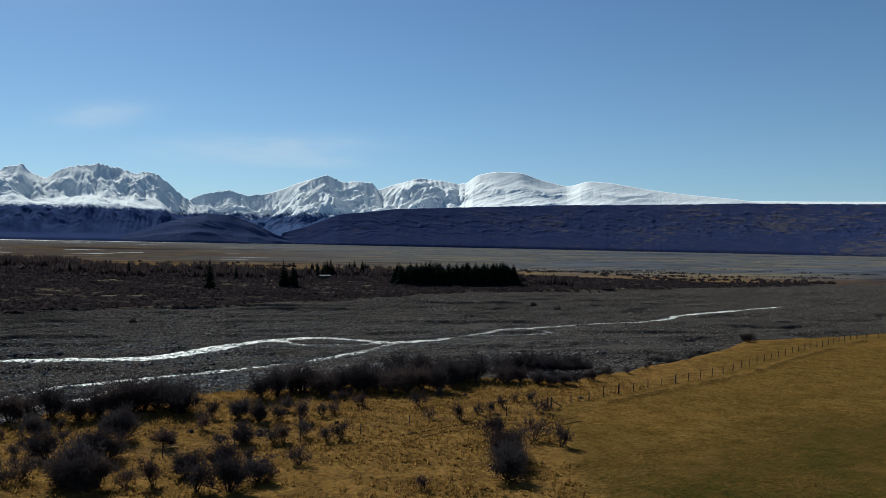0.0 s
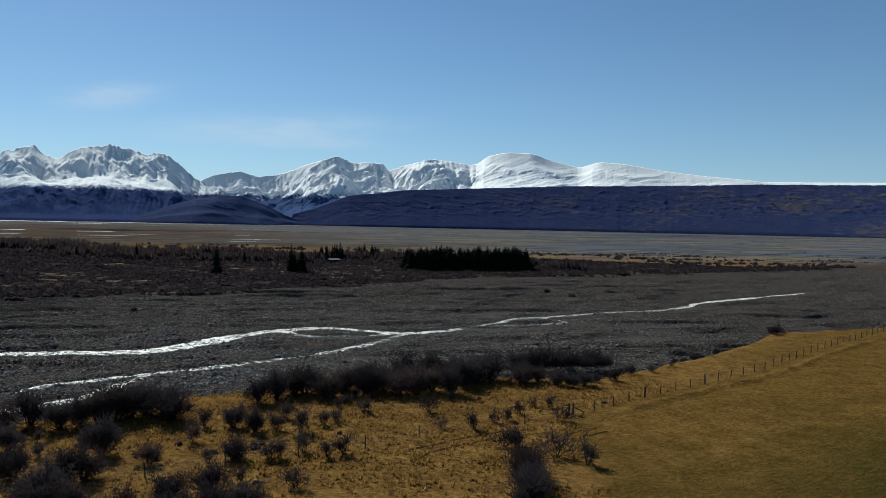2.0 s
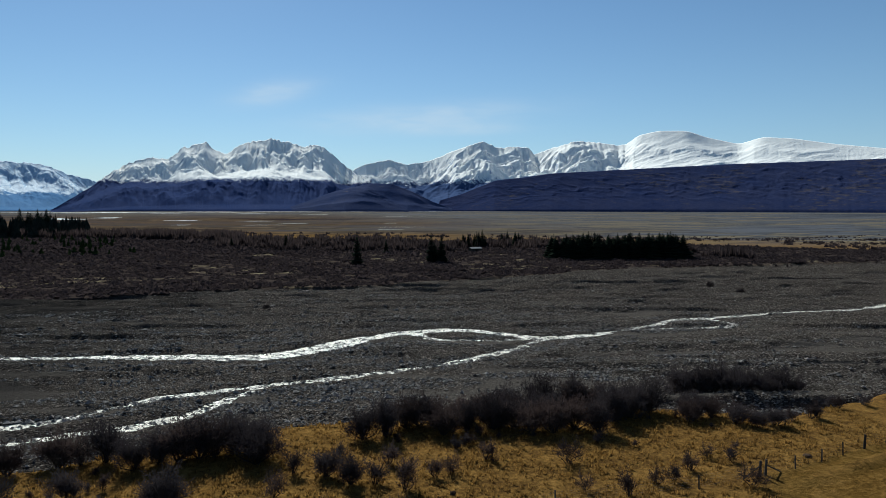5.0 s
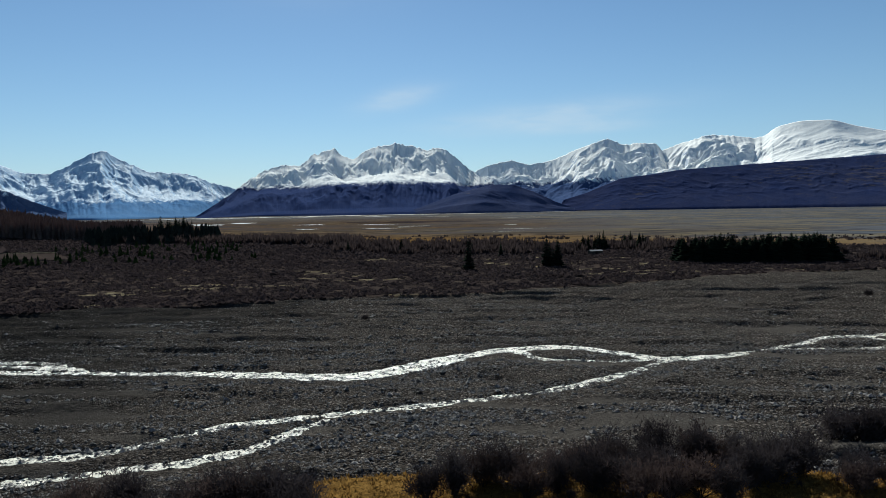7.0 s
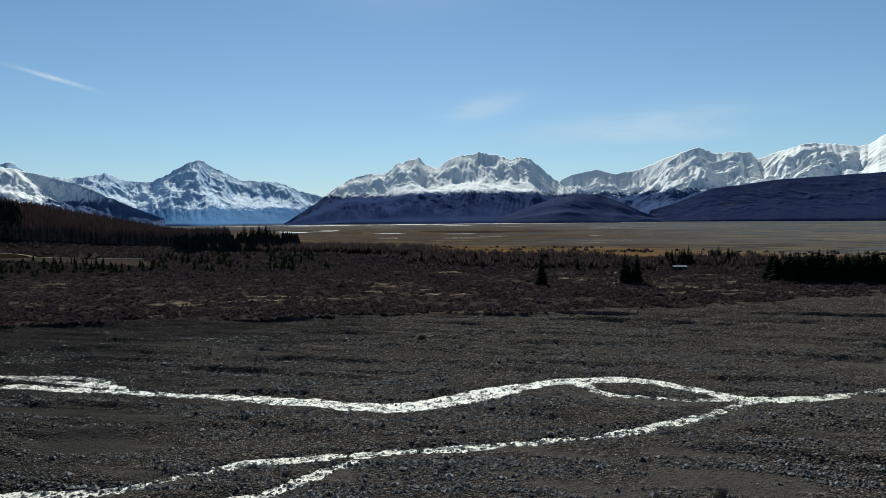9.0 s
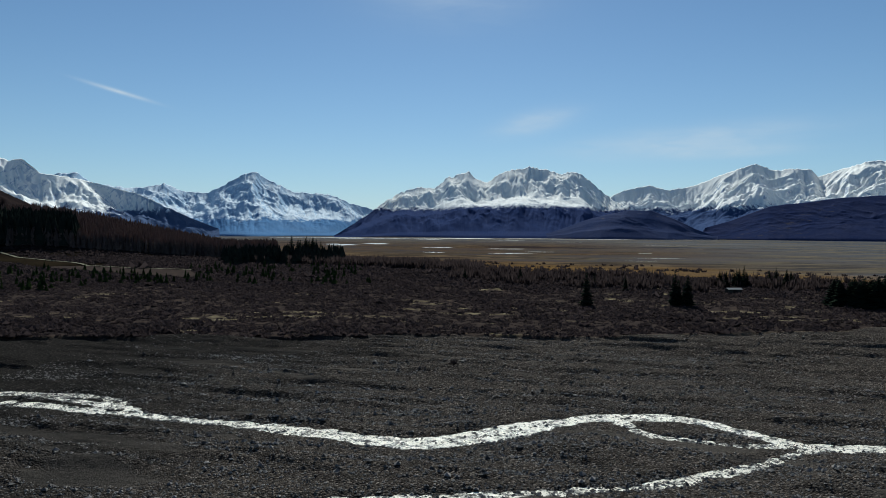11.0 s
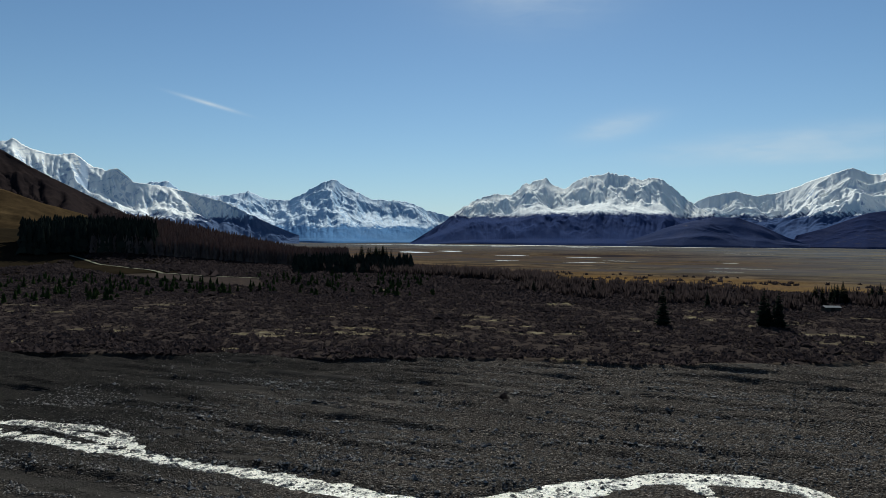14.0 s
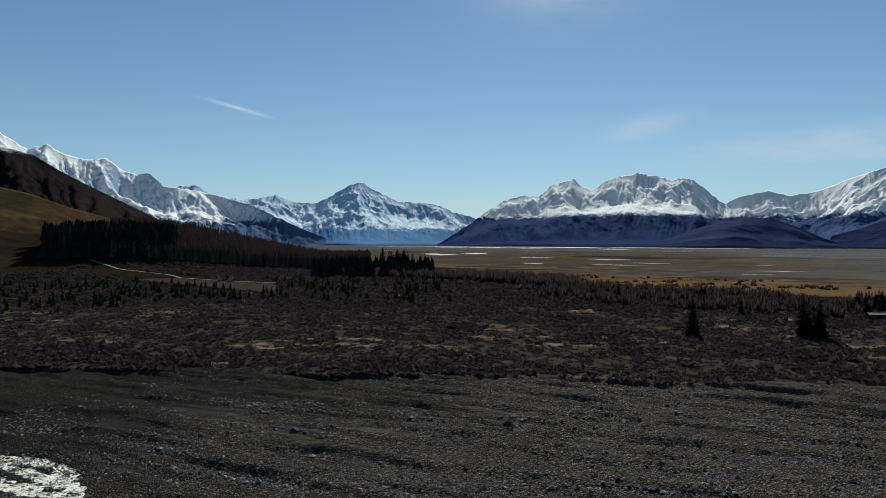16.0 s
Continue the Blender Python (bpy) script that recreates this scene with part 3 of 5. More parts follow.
def carve(Z, dx, dy, rounds, power, hold, seed):
    """Running water cuts branching gullies into a field of heights (rows up the slope, columns along it); the crest and foot rows stay."""
    n, k = Z.shape
    r = np.random.default_rng(seed)
    Z = Z + r.uniform(0, 0.4, Z.shape)
    area = np.ones(Z.shape)
    index = np.arange(n * k).reshape(n, k)
    shifts = [(-1, -1), (-1, 0), (-1, 1), (0, -1), (0, 1), (1, -1), (1, 0), (1, 1)]
    spans = [np.hypot(a * dy, b * dx) for a, b in shifts]
    for turn in range(rounds):
        wide = np.pad(Z, 1, "edge")
        low, best, to, gap = Z * 1.0, np.zeros(Z.shape), index.copy(), np.full(Z.shape, dx * 1.0)
        for (a, b), span in zip(shifts, spans):
            other = wide[1 + a:n + 1 + a, 1 + b:k + 1 + b]
            fall = (Z - other) / span
            better = fall > best
            best[better], low[better] = fall[better], other[better]
            to[better] = (index + a * k + b)[better]
            gap[better] = np.broadcast_to(span, Z.shape)[better]
        move = to != index
        area = 1 + np.bincount(to[move], area[move], n * k).reshape(n, k)
        f = power * hold * np.sqrt(np.minimum(area, 900.0)) / gap
        cut = (Z + f * low) / (1 + f)
        cut = np.minimum(cut, low + 1.15 * gap)
        mean = (wide[1:-1, :-2] + wide[1:-1, 2:] + wide[:-2, 1:-1] + wide[2:, 1:-1]) / 4
        cut = cut + 0.015 * (mean - cut)
        cut[0], cut[-1] = Z[0], Z[-1]
        Z = cut
    return Z


def alps(name, eye, skyline, d_foot, d_ridge, mat, label, step_az, rows, seed, profile, run=3.0, d_low=None, power=0.05, rounds=45, smooth=None, lean=1.0, rough=72.0, calm=None, jag=0.08, wander=0.03, shift=None, category="mountain range"):
    """A range as a field of heights under a crest that follows a skyline of (bearing, elevation): broad spurs run down from its peaks,
    and water has cut ravines and ribs into its slopes."""
    sk = np.array(skyline, float)
    az = np.arange(sk[0, 0], sk[-1, 0] + step_az, step_az)
    el = np.interp(az, sk[:, 0], sk[:, 1])
    g = np.arange(-0.3, 0.3 + step_az, step_az)
    w = np.exp(-0.5 * (g / 0.06) ** 2)
    el = np.convolve(np.pad(el, len(g) // 2, "edge"), w / w.sum(), "valid")[:len(az)]
    el_true = np.interp(az, sk[:, 0], sk[:, 1])
    flat = (step(smooth[0], smooth[1], az) if smooth else az * 0)
    g = np.arange(-1.2, 1.2 + step_az, step_az)
    w = np.exp(-0.5 * (g / 0.4) ** 2)
    el = el * (1 - flat) + flat * np.convolve(np.pad(el, len(g) // 2, "edge"), w / w.sum(), "valid")[:len(az)]
    el = el + jag * (1 - 0.93 * flat) * (fbm(az * 2.3, az * 0 + seed, 3, seed, 0.6) + 0.7 * (np.abs(vnoise(az * 4.1, az * 0, seed + 2)) - 0.4)) * step(0.0, 2.0, el)
    g = np.arange(-1.0, 1.0 + step_az, step_az)
    w = np.exp(-0.5 * (g / 0.3) ** 2)
    el = el + np.convolve(np.pad(el_true - el, len(g) // 2, "edge"), w / w.sum(), "valid")[:len(az)]
    D = d_ridge * (1 + wander * (1 - flat) * fbm(az / 3, az * 0 + 3.3, 3, seed + 7))
    if d_low:
        D = d_low + (D - d_low) * step(-0.2, 3.4, el)
    if shift:
        D = D + np.interp(az, *zip(*shift))
    top = np.maximum(eye[2] + D * np.tan(np.radians(el)), 2.0)

    def soften(v, width):
        g = np.arange(-3 * width, 3 * width + step_az, step_az)
        w = np.exp(-0.5 * (g / width) ** 2)
        return np.convolve(np.pad(v, len(g) // 2, "edge"), w / w.sum(), "valid")[:len(az)]

    even = soften(top, 1.0)
    foot = soften(np.maximum(d_foot, D - np.maximum(run * even, 60)), 0.6)
    s = np.linspace(0, 1, rows)
    S, A = np.meshgrid(s, np.radians(az), indexing="ij")
    R = foot + (D - foot) * S
    X, Y = eye[0] + R * np.sin(A), eye[1] + R * np.cos(A)
    low = 1 - S
    sway = np.degrees(A) + low * (1.8 * fbm(np.degrees(A) / 2.5, S * 1.2, 3, seed + 5) + lean)
    level = np.zeros_like(S)
    stops, widths = (0.0, 0.12, 0.4, 0.85), (0.0, 0.22, 0.6, 1.6)
    for k in range(4):
        t = soften(top, widths[k]) if widths[k] else top
        c0, c, c1 = stops[max(k - 1, 0)], stops[k], stops[min(k + 1, 3)]
        weight = np.clip(np.minimum((low - c0) / max(c - c0, 1e-6) if k else 1.0, (c1 - low) / max(c1 - c, 1e-6) if k < 3 else 1.0), 0, 1)
        level = level + weight * np.interp(sway, az, t)
    level = level * (1 - flat) + flat * np.minimum(top * S ** 4 + soften(top, 2.6) * (1 - S ** 4), top)
    wob = (1 - flat) * 0.09 * fbm(np.degrees(A) / 1.1, S * 2.0, 4, seed + 15) * step(0.05, 0.3, S) * step(1.0, 0.8, S)
    body = np.interp(np.clip(S + wob, 0, 1), *zip(*profile)) * np.minimum(level, np.interp(np.degrees(A), az, top) * 1.08)
    hold = (1 - 0.8 * flat)[None] * np.ones_like(S)
    if calm:
        hold = hold * (1 - 0.55 * step(calm[0] - 0.12, calm[0] + 0.06, S) * step(calm[1] + 0.06, calm[1] - 0.1, S))
    edge = np.clip(6 * S, 0, 1) * np.clip(5 * (1 - S), 0, 1)
    arc = A * d_ridge
    # ribs lean down the slope, coarse ones carrying finer ones
    along, down = arc + 0.55 * lean * R + 55 * fbm(arc / 210, R / 210, 3, seed + 8), R + 90 * fbm(arc / 150 + 7, R / 240, 3, seed + 9)
    ribs = alpine(along / 270, down / 480, 7, seed + 3)
    body = body + edge * hold * rough * (ribs - 0.75) * np.clip(body / 240, 0.02, 1) ** 1.3
    cap = eye[2] + R * np.tan(np.radians(el))
    body = np.minimum(body, cap - 3 * low)
    body[-1] = top
    Z = carve(body, d_ridge * math.radians(step_az), (D - foot)[None] / rows, rounds, power, hold * np.clip(0.12 + S, 0, 1), seed)
    # crags
    crag = alpine((along + 20 * fbm(arc / 60, R / 60, 2, seed + 21)) / 62, down / 95, 4, seed + 22)
    Z = Z + edge * hold * 15.0 * (crag - 0.72) * np.clip(Z / 220, 0.0, 1) ** 1.5
    Z = np.minimum(Z, cap - 1.5 * low)
    Z = Z - 10 * step(0.04, 0.0, S)
    back = [(R[-1] + 0.006 * d_ridge * j, top - 0.004 * d_ridge * j * j) for j in (1, 2, 3, 4)]
    X = np.vstack([X] + [[eye[0] + r * np.sin(A[0])] for r, z in back])
    Y = np.vstack([Y] + [[eye[1] + r * np.cos(A[0])] for r, z in back])
    Z = np.vstack([Z] + [[z] for r, z in back])
    ob = tagged(new(name, grid_mesh(name, X, Y, Z)), label, category, kind="structure")
    ob.data.materials.append(mat)


# snow ranges, foothill and moraine: blue haze painted into slope and rock colours
HAZE_SCRUB, HAZE_TUSSOCK = (0.033, 0.05, 0.122), (0.05, 0.063, 0.13)
# farthest range: haze is painted into its rock, lower slopes and even its snow
M_FAR = mountain_material("hazed_far_snow_range", 100, 90, (0.1, 0.2, 0.36), (0.14, 0.24, 0.39), 0.8, rock=((0.33, 0.45, 0.58), (0.45, 0.55, 0.66)), white=((0.66, 0.73, 0.79), (0.74, 0.79, 0.82)))
M_MASSIF = mountain_material("massif_snow_hazed_scrub", 168, 58, HAZE_SCRUB, HAZE_TUSSOCK, 0.42)
M_SNOWY = mountain_material("snow_hazed_slopes", 125, 120, (0.085, 0.12, 0.205), (0.115, 0.145, 0.225), 0.62, rock=((0.28, 0.36, 0.47), (0.42, 0.48, 0.56)))
M_EAST = mountain_material("eastern_snow_hazed_slopes", 172, 90, (0.05, 0.08, 0.165), (0.075, 0.1, 0.185), 0.46)
M_MORAINE = mountain_material("hazed_moraine_scrub", 900, 30, (0.025, 0.035, 0.088), (0.042, 0.047, 0.09), 0.3, patches=(0.088, 0.074, 0.072))
M_FOOT = mountain_material("hazed_foothill_scrub", 900, 30, (0.04, 0.054, 0.115), (0.066, 0.073, 0.125), 0.3, patches=(0.16, 0.13, 0.11))
M_SPUR = mountain_material("brown_tussock_spur", 262, 30, (0.014, 0.011, 0.012), (0.028, 0.02, 0.018), 0.3)
M_TAN = mountain_material("tawny_hillside", 900, 30, (0.024, 0.016, 0.009), (0.085, 0.055, 0.026), 0.3)
EYE16, EYE9, EYE5, EYE0 = (19.6, -109.5, 29.4), (12.6, -148.3, 26.0), (1.7, -169.5, 24.3), (-8.3, -190.2, 21.9)
EVEN = [(0, 0), (0.25, 0.15), (0.6, 0.45), (0.85, 0.78), (1, 1)]
BENCHED = [(0, 0), (0.1, 0.08), (0.38, 0.41), (0.55, 0.49), (0.72, 0.6), (1, 1)]
RISING = [(0, 0), (0.1, 0.07), (0.4, 0.36), (0.75, 0.69), (0.9, 0.87), (1, 1)]
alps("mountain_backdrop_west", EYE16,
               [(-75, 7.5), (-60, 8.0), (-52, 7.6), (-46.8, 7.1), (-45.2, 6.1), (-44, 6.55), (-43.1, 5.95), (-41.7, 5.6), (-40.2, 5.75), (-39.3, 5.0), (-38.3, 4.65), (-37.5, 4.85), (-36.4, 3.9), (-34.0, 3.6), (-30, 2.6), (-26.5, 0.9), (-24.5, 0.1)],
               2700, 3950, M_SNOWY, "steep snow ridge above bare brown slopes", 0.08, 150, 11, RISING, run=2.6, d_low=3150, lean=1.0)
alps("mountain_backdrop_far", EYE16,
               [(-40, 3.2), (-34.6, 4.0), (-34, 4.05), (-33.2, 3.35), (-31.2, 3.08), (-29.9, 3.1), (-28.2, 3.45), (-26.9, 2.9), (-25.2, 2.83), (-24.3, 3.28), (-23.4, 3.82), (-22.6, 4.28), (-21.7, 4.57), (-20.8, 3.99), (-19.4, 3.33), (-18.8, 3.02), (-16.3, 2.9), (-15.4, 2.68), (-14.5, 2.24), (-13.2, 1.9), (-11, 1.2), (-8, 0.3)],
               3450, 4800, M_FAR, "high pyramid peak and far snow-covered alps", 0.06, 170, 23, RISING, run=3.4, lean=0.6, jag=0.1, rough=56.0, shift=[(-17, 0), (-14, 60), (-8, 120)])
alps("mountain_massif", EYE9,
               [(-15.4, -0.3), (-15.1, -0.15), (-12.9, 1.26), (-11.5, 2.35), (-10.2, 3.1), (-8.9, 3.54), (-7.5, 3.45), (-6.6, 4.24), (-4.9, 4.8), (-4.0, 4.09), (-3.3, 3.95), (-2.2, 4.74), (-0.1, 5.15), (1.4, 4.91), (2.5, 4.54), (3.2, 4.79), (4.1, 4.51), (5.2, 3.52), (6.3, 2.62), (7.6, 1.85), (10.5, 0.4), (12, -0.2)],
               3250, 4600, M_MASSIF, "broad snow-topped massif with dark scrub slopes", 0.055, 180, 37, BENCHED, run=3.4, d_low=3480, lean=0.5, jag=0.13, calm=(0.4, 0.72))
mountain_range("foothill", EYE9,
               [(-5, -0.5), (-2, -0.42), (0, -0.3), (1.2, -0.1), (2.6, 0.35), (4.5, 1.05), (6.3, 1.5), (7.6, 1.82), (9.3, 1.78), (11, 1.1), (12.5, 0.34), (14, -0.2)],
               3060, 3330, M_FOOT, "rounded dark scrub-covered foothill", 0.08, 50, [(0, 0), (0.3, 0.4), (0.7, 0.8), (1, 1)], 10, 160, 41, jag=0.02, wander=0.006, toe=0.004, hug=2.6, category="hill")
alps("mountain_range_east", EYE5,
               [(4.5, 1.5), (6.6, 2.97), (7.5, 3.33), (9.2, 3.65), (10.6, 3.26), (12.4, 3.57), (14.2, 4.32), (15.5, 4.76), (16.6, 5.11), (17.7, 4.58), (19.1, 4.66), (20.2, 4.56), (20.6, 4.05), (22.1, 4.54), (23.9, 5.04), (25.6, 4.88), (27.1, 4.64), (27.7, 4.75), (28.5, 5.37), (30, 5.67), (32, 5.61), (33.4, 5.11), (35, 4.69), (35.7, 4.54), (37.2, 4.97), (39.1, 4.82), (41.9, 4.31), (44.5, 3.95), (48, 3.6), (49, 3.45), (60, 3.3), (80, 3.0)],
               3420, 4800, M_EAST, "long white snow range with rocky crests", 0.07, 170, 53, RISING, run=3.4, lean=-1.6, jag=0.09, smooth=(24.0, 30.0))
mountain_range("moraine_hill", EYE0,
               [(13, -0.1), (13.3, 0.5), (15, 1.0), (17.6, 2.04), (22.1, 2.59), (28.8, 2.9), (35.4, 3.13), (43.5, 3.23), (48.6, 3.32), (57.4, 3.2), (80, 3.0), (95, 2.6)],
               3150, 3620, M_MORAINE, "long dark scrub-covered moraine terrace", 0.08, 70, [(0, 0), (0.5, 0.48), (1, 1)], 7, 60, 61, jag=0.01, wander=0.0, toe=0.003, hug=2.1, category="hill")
alps("brown_spur", EYE16,
               [(-80, 8.5), (-60, 8.2), (-52, 7.4), (-46.8, 6.24), (-44.8, 5.72), (-43.4, 4.82), (-41.7, 3.91), (-39.8, 2.96), (-37.6, 1.86), (-36.2, 1.1), (-35, 0.3), (-34, -0.5)],
               1500, 2150, M_SPUR, "bare brown tussock spur with thin snow on top", 0.14, 90, 67, EVEN, run=9.0, rounds=50, rough=8.0, jag=0.03, lean=-2.0, category="hill")
mountain_range("tawny_hill", EYE16,
               [(-85, 6.0), (-60, 5.0), (-52, 4.3), (-46.8, 3.51), (-44.8, 3.01), (-42.7, 2.28), (-40.2, 1.53), (-38.7, 0.93), (-36, 0.2), (-34, -0.5)],
               760, 1300, M_TAN, "sunlit tawny grass hillside with dark bushes", 0.12, 70, EVEN, 14, 90, 71, jag=0.03, category="hill")
M_BENCH = mountain_material("forest_floor", 900, 30, (0.01, 0.008, 0.006), (0.028, 0.02, 0.011), 0.3)
forest_hill = mountain_range("forest_hill", EYE16, [(-85, 3.0), (-60, 1.7), (-44, 0.3), (-41, 0.5), (-38, 0.7), (-36, 0.45), (-32, -0.35), (-28, -1.25), (-25, -1.85), (-22, -2.1)],
                             540, 850, M_BENCH, "low wooded rise at the foot of the hills", 0.12, 60, [(0, 0), (0.1, 0.08), (0.34, 0.13), (0.6, 0.5), (1, 1)], 3, 80, 83, jag=0.0, wander=0.0, category="hill")


# ---- plant materials ----
def plant_material(name, dark, light, scale=1.5, island=False, gloss=0.0, thin=0.0):
    m, nt, bsdf = material(name)
    info = nt.nodes.new("ShaderNodeObjectInfo")
    geo = nt.nodes.new("ShaderNodeNewGeometry")
    pick = geo.outputs["Random Per Island"] if island else info.outputs["Random"]
    n = noise_node(nt, scale, 4, 0.7, place(nt))
    c = ramp(nt, calc(nt, "ADD", calc(nt, "MULTIPLY", pick, 0.5), calc(nt, "MULTIPLY", n, 0.5)), [(0.2, dark), (0.75, light)])
    nt.links.new(c, bsdf.inputs["Base Color"])
    bsdf.inputs["Roughness"].default_value = 0.85
    bsdf.inputs["Specular IOR Level"].default_value = gloss
    bsdf.inputs["IOR"].default_value = 1.45 if gloss else 1.0
    if thin:
        # thin leaves and twigs let light through
        tr = nt.nodes.new("ShaderNodeBsdfTranslucent")
        both = nt.nodes.new("ShaderNodeMixShader")
        both.inputs[0].default_value = thin
        nt.links.new(c, tr.inputs["Color"])
        nt.links.new(bsdf.outputs[0], both.inputs[1])
        nt.links.new(tr.outputs[0], both.inputs[2])
        nt.links.new(both.outputs[0], nt.nodes["Material Output"].inputs["Surface"])
    return m


M_STEM = plant_material("grey_bark", (0.018, 0.014, 0.012), (0.05, 0.04, 0.034), 6)
M_TWIG = plant_material("thorny_twigs", (0.028, 0.0225, 0.023), (0.066, 0.053, 0.052), 1.2, thin=0.25)
M_RED_TWIG = plant_material("red_brown_twigs", (0.032, 0.023, 0.021), (0.078, 0.054, 0.047), 1.2, thin=0.3)
M_NEEDLE = plant_material("dark_needles", (0.011, 0.016, 0.012), (0.024, 0.032, 0.02), 1.0, thin=0.2)
M_FOREST = plant_material("plantation_needles", (0.014, 0.0175, 0.0155), (0.032, 0.036, 0.027), 0.08, True, thin=0.3)
M_LARCH = plant_material("bare_larch", (0.12, 0.088, 0.08), (0.2, 0.142, 0.122), 0.05, True, thin=0.55)
M_SCRUB = plant_material("far_scrub_twigs", (0.022, 0.017, 0.018), (0.056, 0.042, 0.041), 0.05, True, thin=0.35)
M_BARE = plant_material("bare_grey_boughs", (0.03, 0.022, 0.022), (0.056, 0.041, 0.038), 0.08, True, thin=0.4)
M_YOUNG = plant_material("young_pine_needles", (0.014, 0.024, 0.008), (0.04, 0.055, 0.018), 0.1, True, thin=0.4)
M_TUSSOCK = plant_material("golden_tussock", (0.098, 0.054, 0.0156), (0.294, 0.165, 0.0442), 0.5, True, thin=0.5)
M_STONE = plant_material("river_cobbles", (0.027, 0.0238, 0.0212), (0.21, 0.183, 0.16), 0.2, True, 0.3)
M_POST = plant_material("weathered_post", (0.03, 0.026, 0.022), (0.09, 0.08, 0.068), 5)


def part(name, me, mat, parent, label=""):
    if mat is not None and not me.materials:
        me.materials.append(mat)
    ob = new(name, me)
    ob.parent = parent
    return tagged(ob, label)


def tube(co, faces, path, radii, sides=4):
    """Adds a tapered tube along a path to lists of corners and triangles."""
    base = len(co)
    path = np.asarray(path, float)
    for k, (p, r) in enumerate(zip(path, radii)):
        d = path[min(k + 1, len(path) - 1)] - path[max(k - 1, 0)]
        d = d / max(np.linalg.norm(d), 1e-6)
        a = np.cross(d, (0.3, 0.9, 0.2))
        a /= max(np.linalg.norm(a), 1e-6)
        b = np.cross(d, a)
        for j in range(sides):
            w = 2 * math.pi * j / sides
            co.append(p + r * (a * math.cos(w) + b * math.sin(w)))
    for k in range(len(path) - 1):
        for j in range(sides):
            i0, i1 = base + k * sides + j, base + k * sides + (j + 1) % sides
            faces += [(i0, i1, i1 + sides), (i0, i1 + sides, i0 + sides)]


def bush(height, spread, stems, twigs, seed, mat, label, leaves=0.05):
    """A leafless thorn bush: crooked stems forking out of one foot, and a haze of stiff twigs."""
    rng = np.random.default_rng(seed)
    root = new("bush")
    co, faces, tips = [], [], []
    for k in range(stems):
        a, lean = rng.uniform(0, 2 * math.pi), rng.uniform(0.15, 1.0)
        end = np.array([math.cos(a) * spread * lean, math.sin(a) * spread * lean, height * rng.uniform(0.55, 0.95) * (1.1 - 0.35 * lean)])
        start = np.array([rng.normal(0, 0.07), rng.normal(0, 0.07), -0.12])
        mid = start + (end - start) * 0.5 + rng.normal(0, 0.12 * height, 3) * (1, 1, 0.5)
        path = [start, mid * 0.6 + start * 0.4, mid, mid * 0.4 + end * 0.6, end]
        tube(co, faces, path, np.linspace(0.05, 0.015, 5) * height / 2, 3)
        for f in range(3):
            o = mid + (end - mid) * rng.uniform(0, 0.9)
            e = o + np.array([rng.normal(0, 0.35 * spread), rng.normal(0, 0.35 * spread), abs(rng.normal(0.25, 0.2)) * height])
            tube(co, faces, [o, (o + e) / 2 + rng.normal(0, 0.05, 3), e], [0.025, 0.018, 0.01], 3)
            tips.append((o, e))
        tips.append((mid, end))
    part("branch_frame", raw_mesh("branch_frame", co, faces), M_STEM, root)
    which = rng.integers(0, len(tips), twigs)
    a = np.array([t[0] for t in tips])[which]
    b = np.array([t[1] for t in tips])[which]
    p = a + (b - a) * rng.uniform(0.1, 1.1, (twigs, 1)) + rng.normal(0, 0.1 * height, (twigs, 3))
    p[:, 2] = np.maximum(p[:, 2], 0.1)
    out = p / np.array([spread, spread, height]) * 0.5 + rng.normal(0, 0.6, (twigs, 3)) + (0, 0, 0.35)
    out /= np.linalg.norm(out, axis=1)[:, None]
    ln = rng.uniform(0.16, 0.42, (twigs, 1)) * (height / 2) ** 0.5
    sd = np.cross(out, rng.normal(0, 1, (twigs, 3)))
    sd /= np.linalg.norm(sd, axis=1)[:, None]
    v = np.stack([p - sd * leaves, p + sd * leaves, p + out * ln], 1).reshape(-1, 3)
    tagged(part("twig_crown", raw_mesh("twig_crown", v, np.arange(twigs * 3).reshape(-1, 3)), mat, root), kind="stuff")
    return tagged(root, label, "bush")


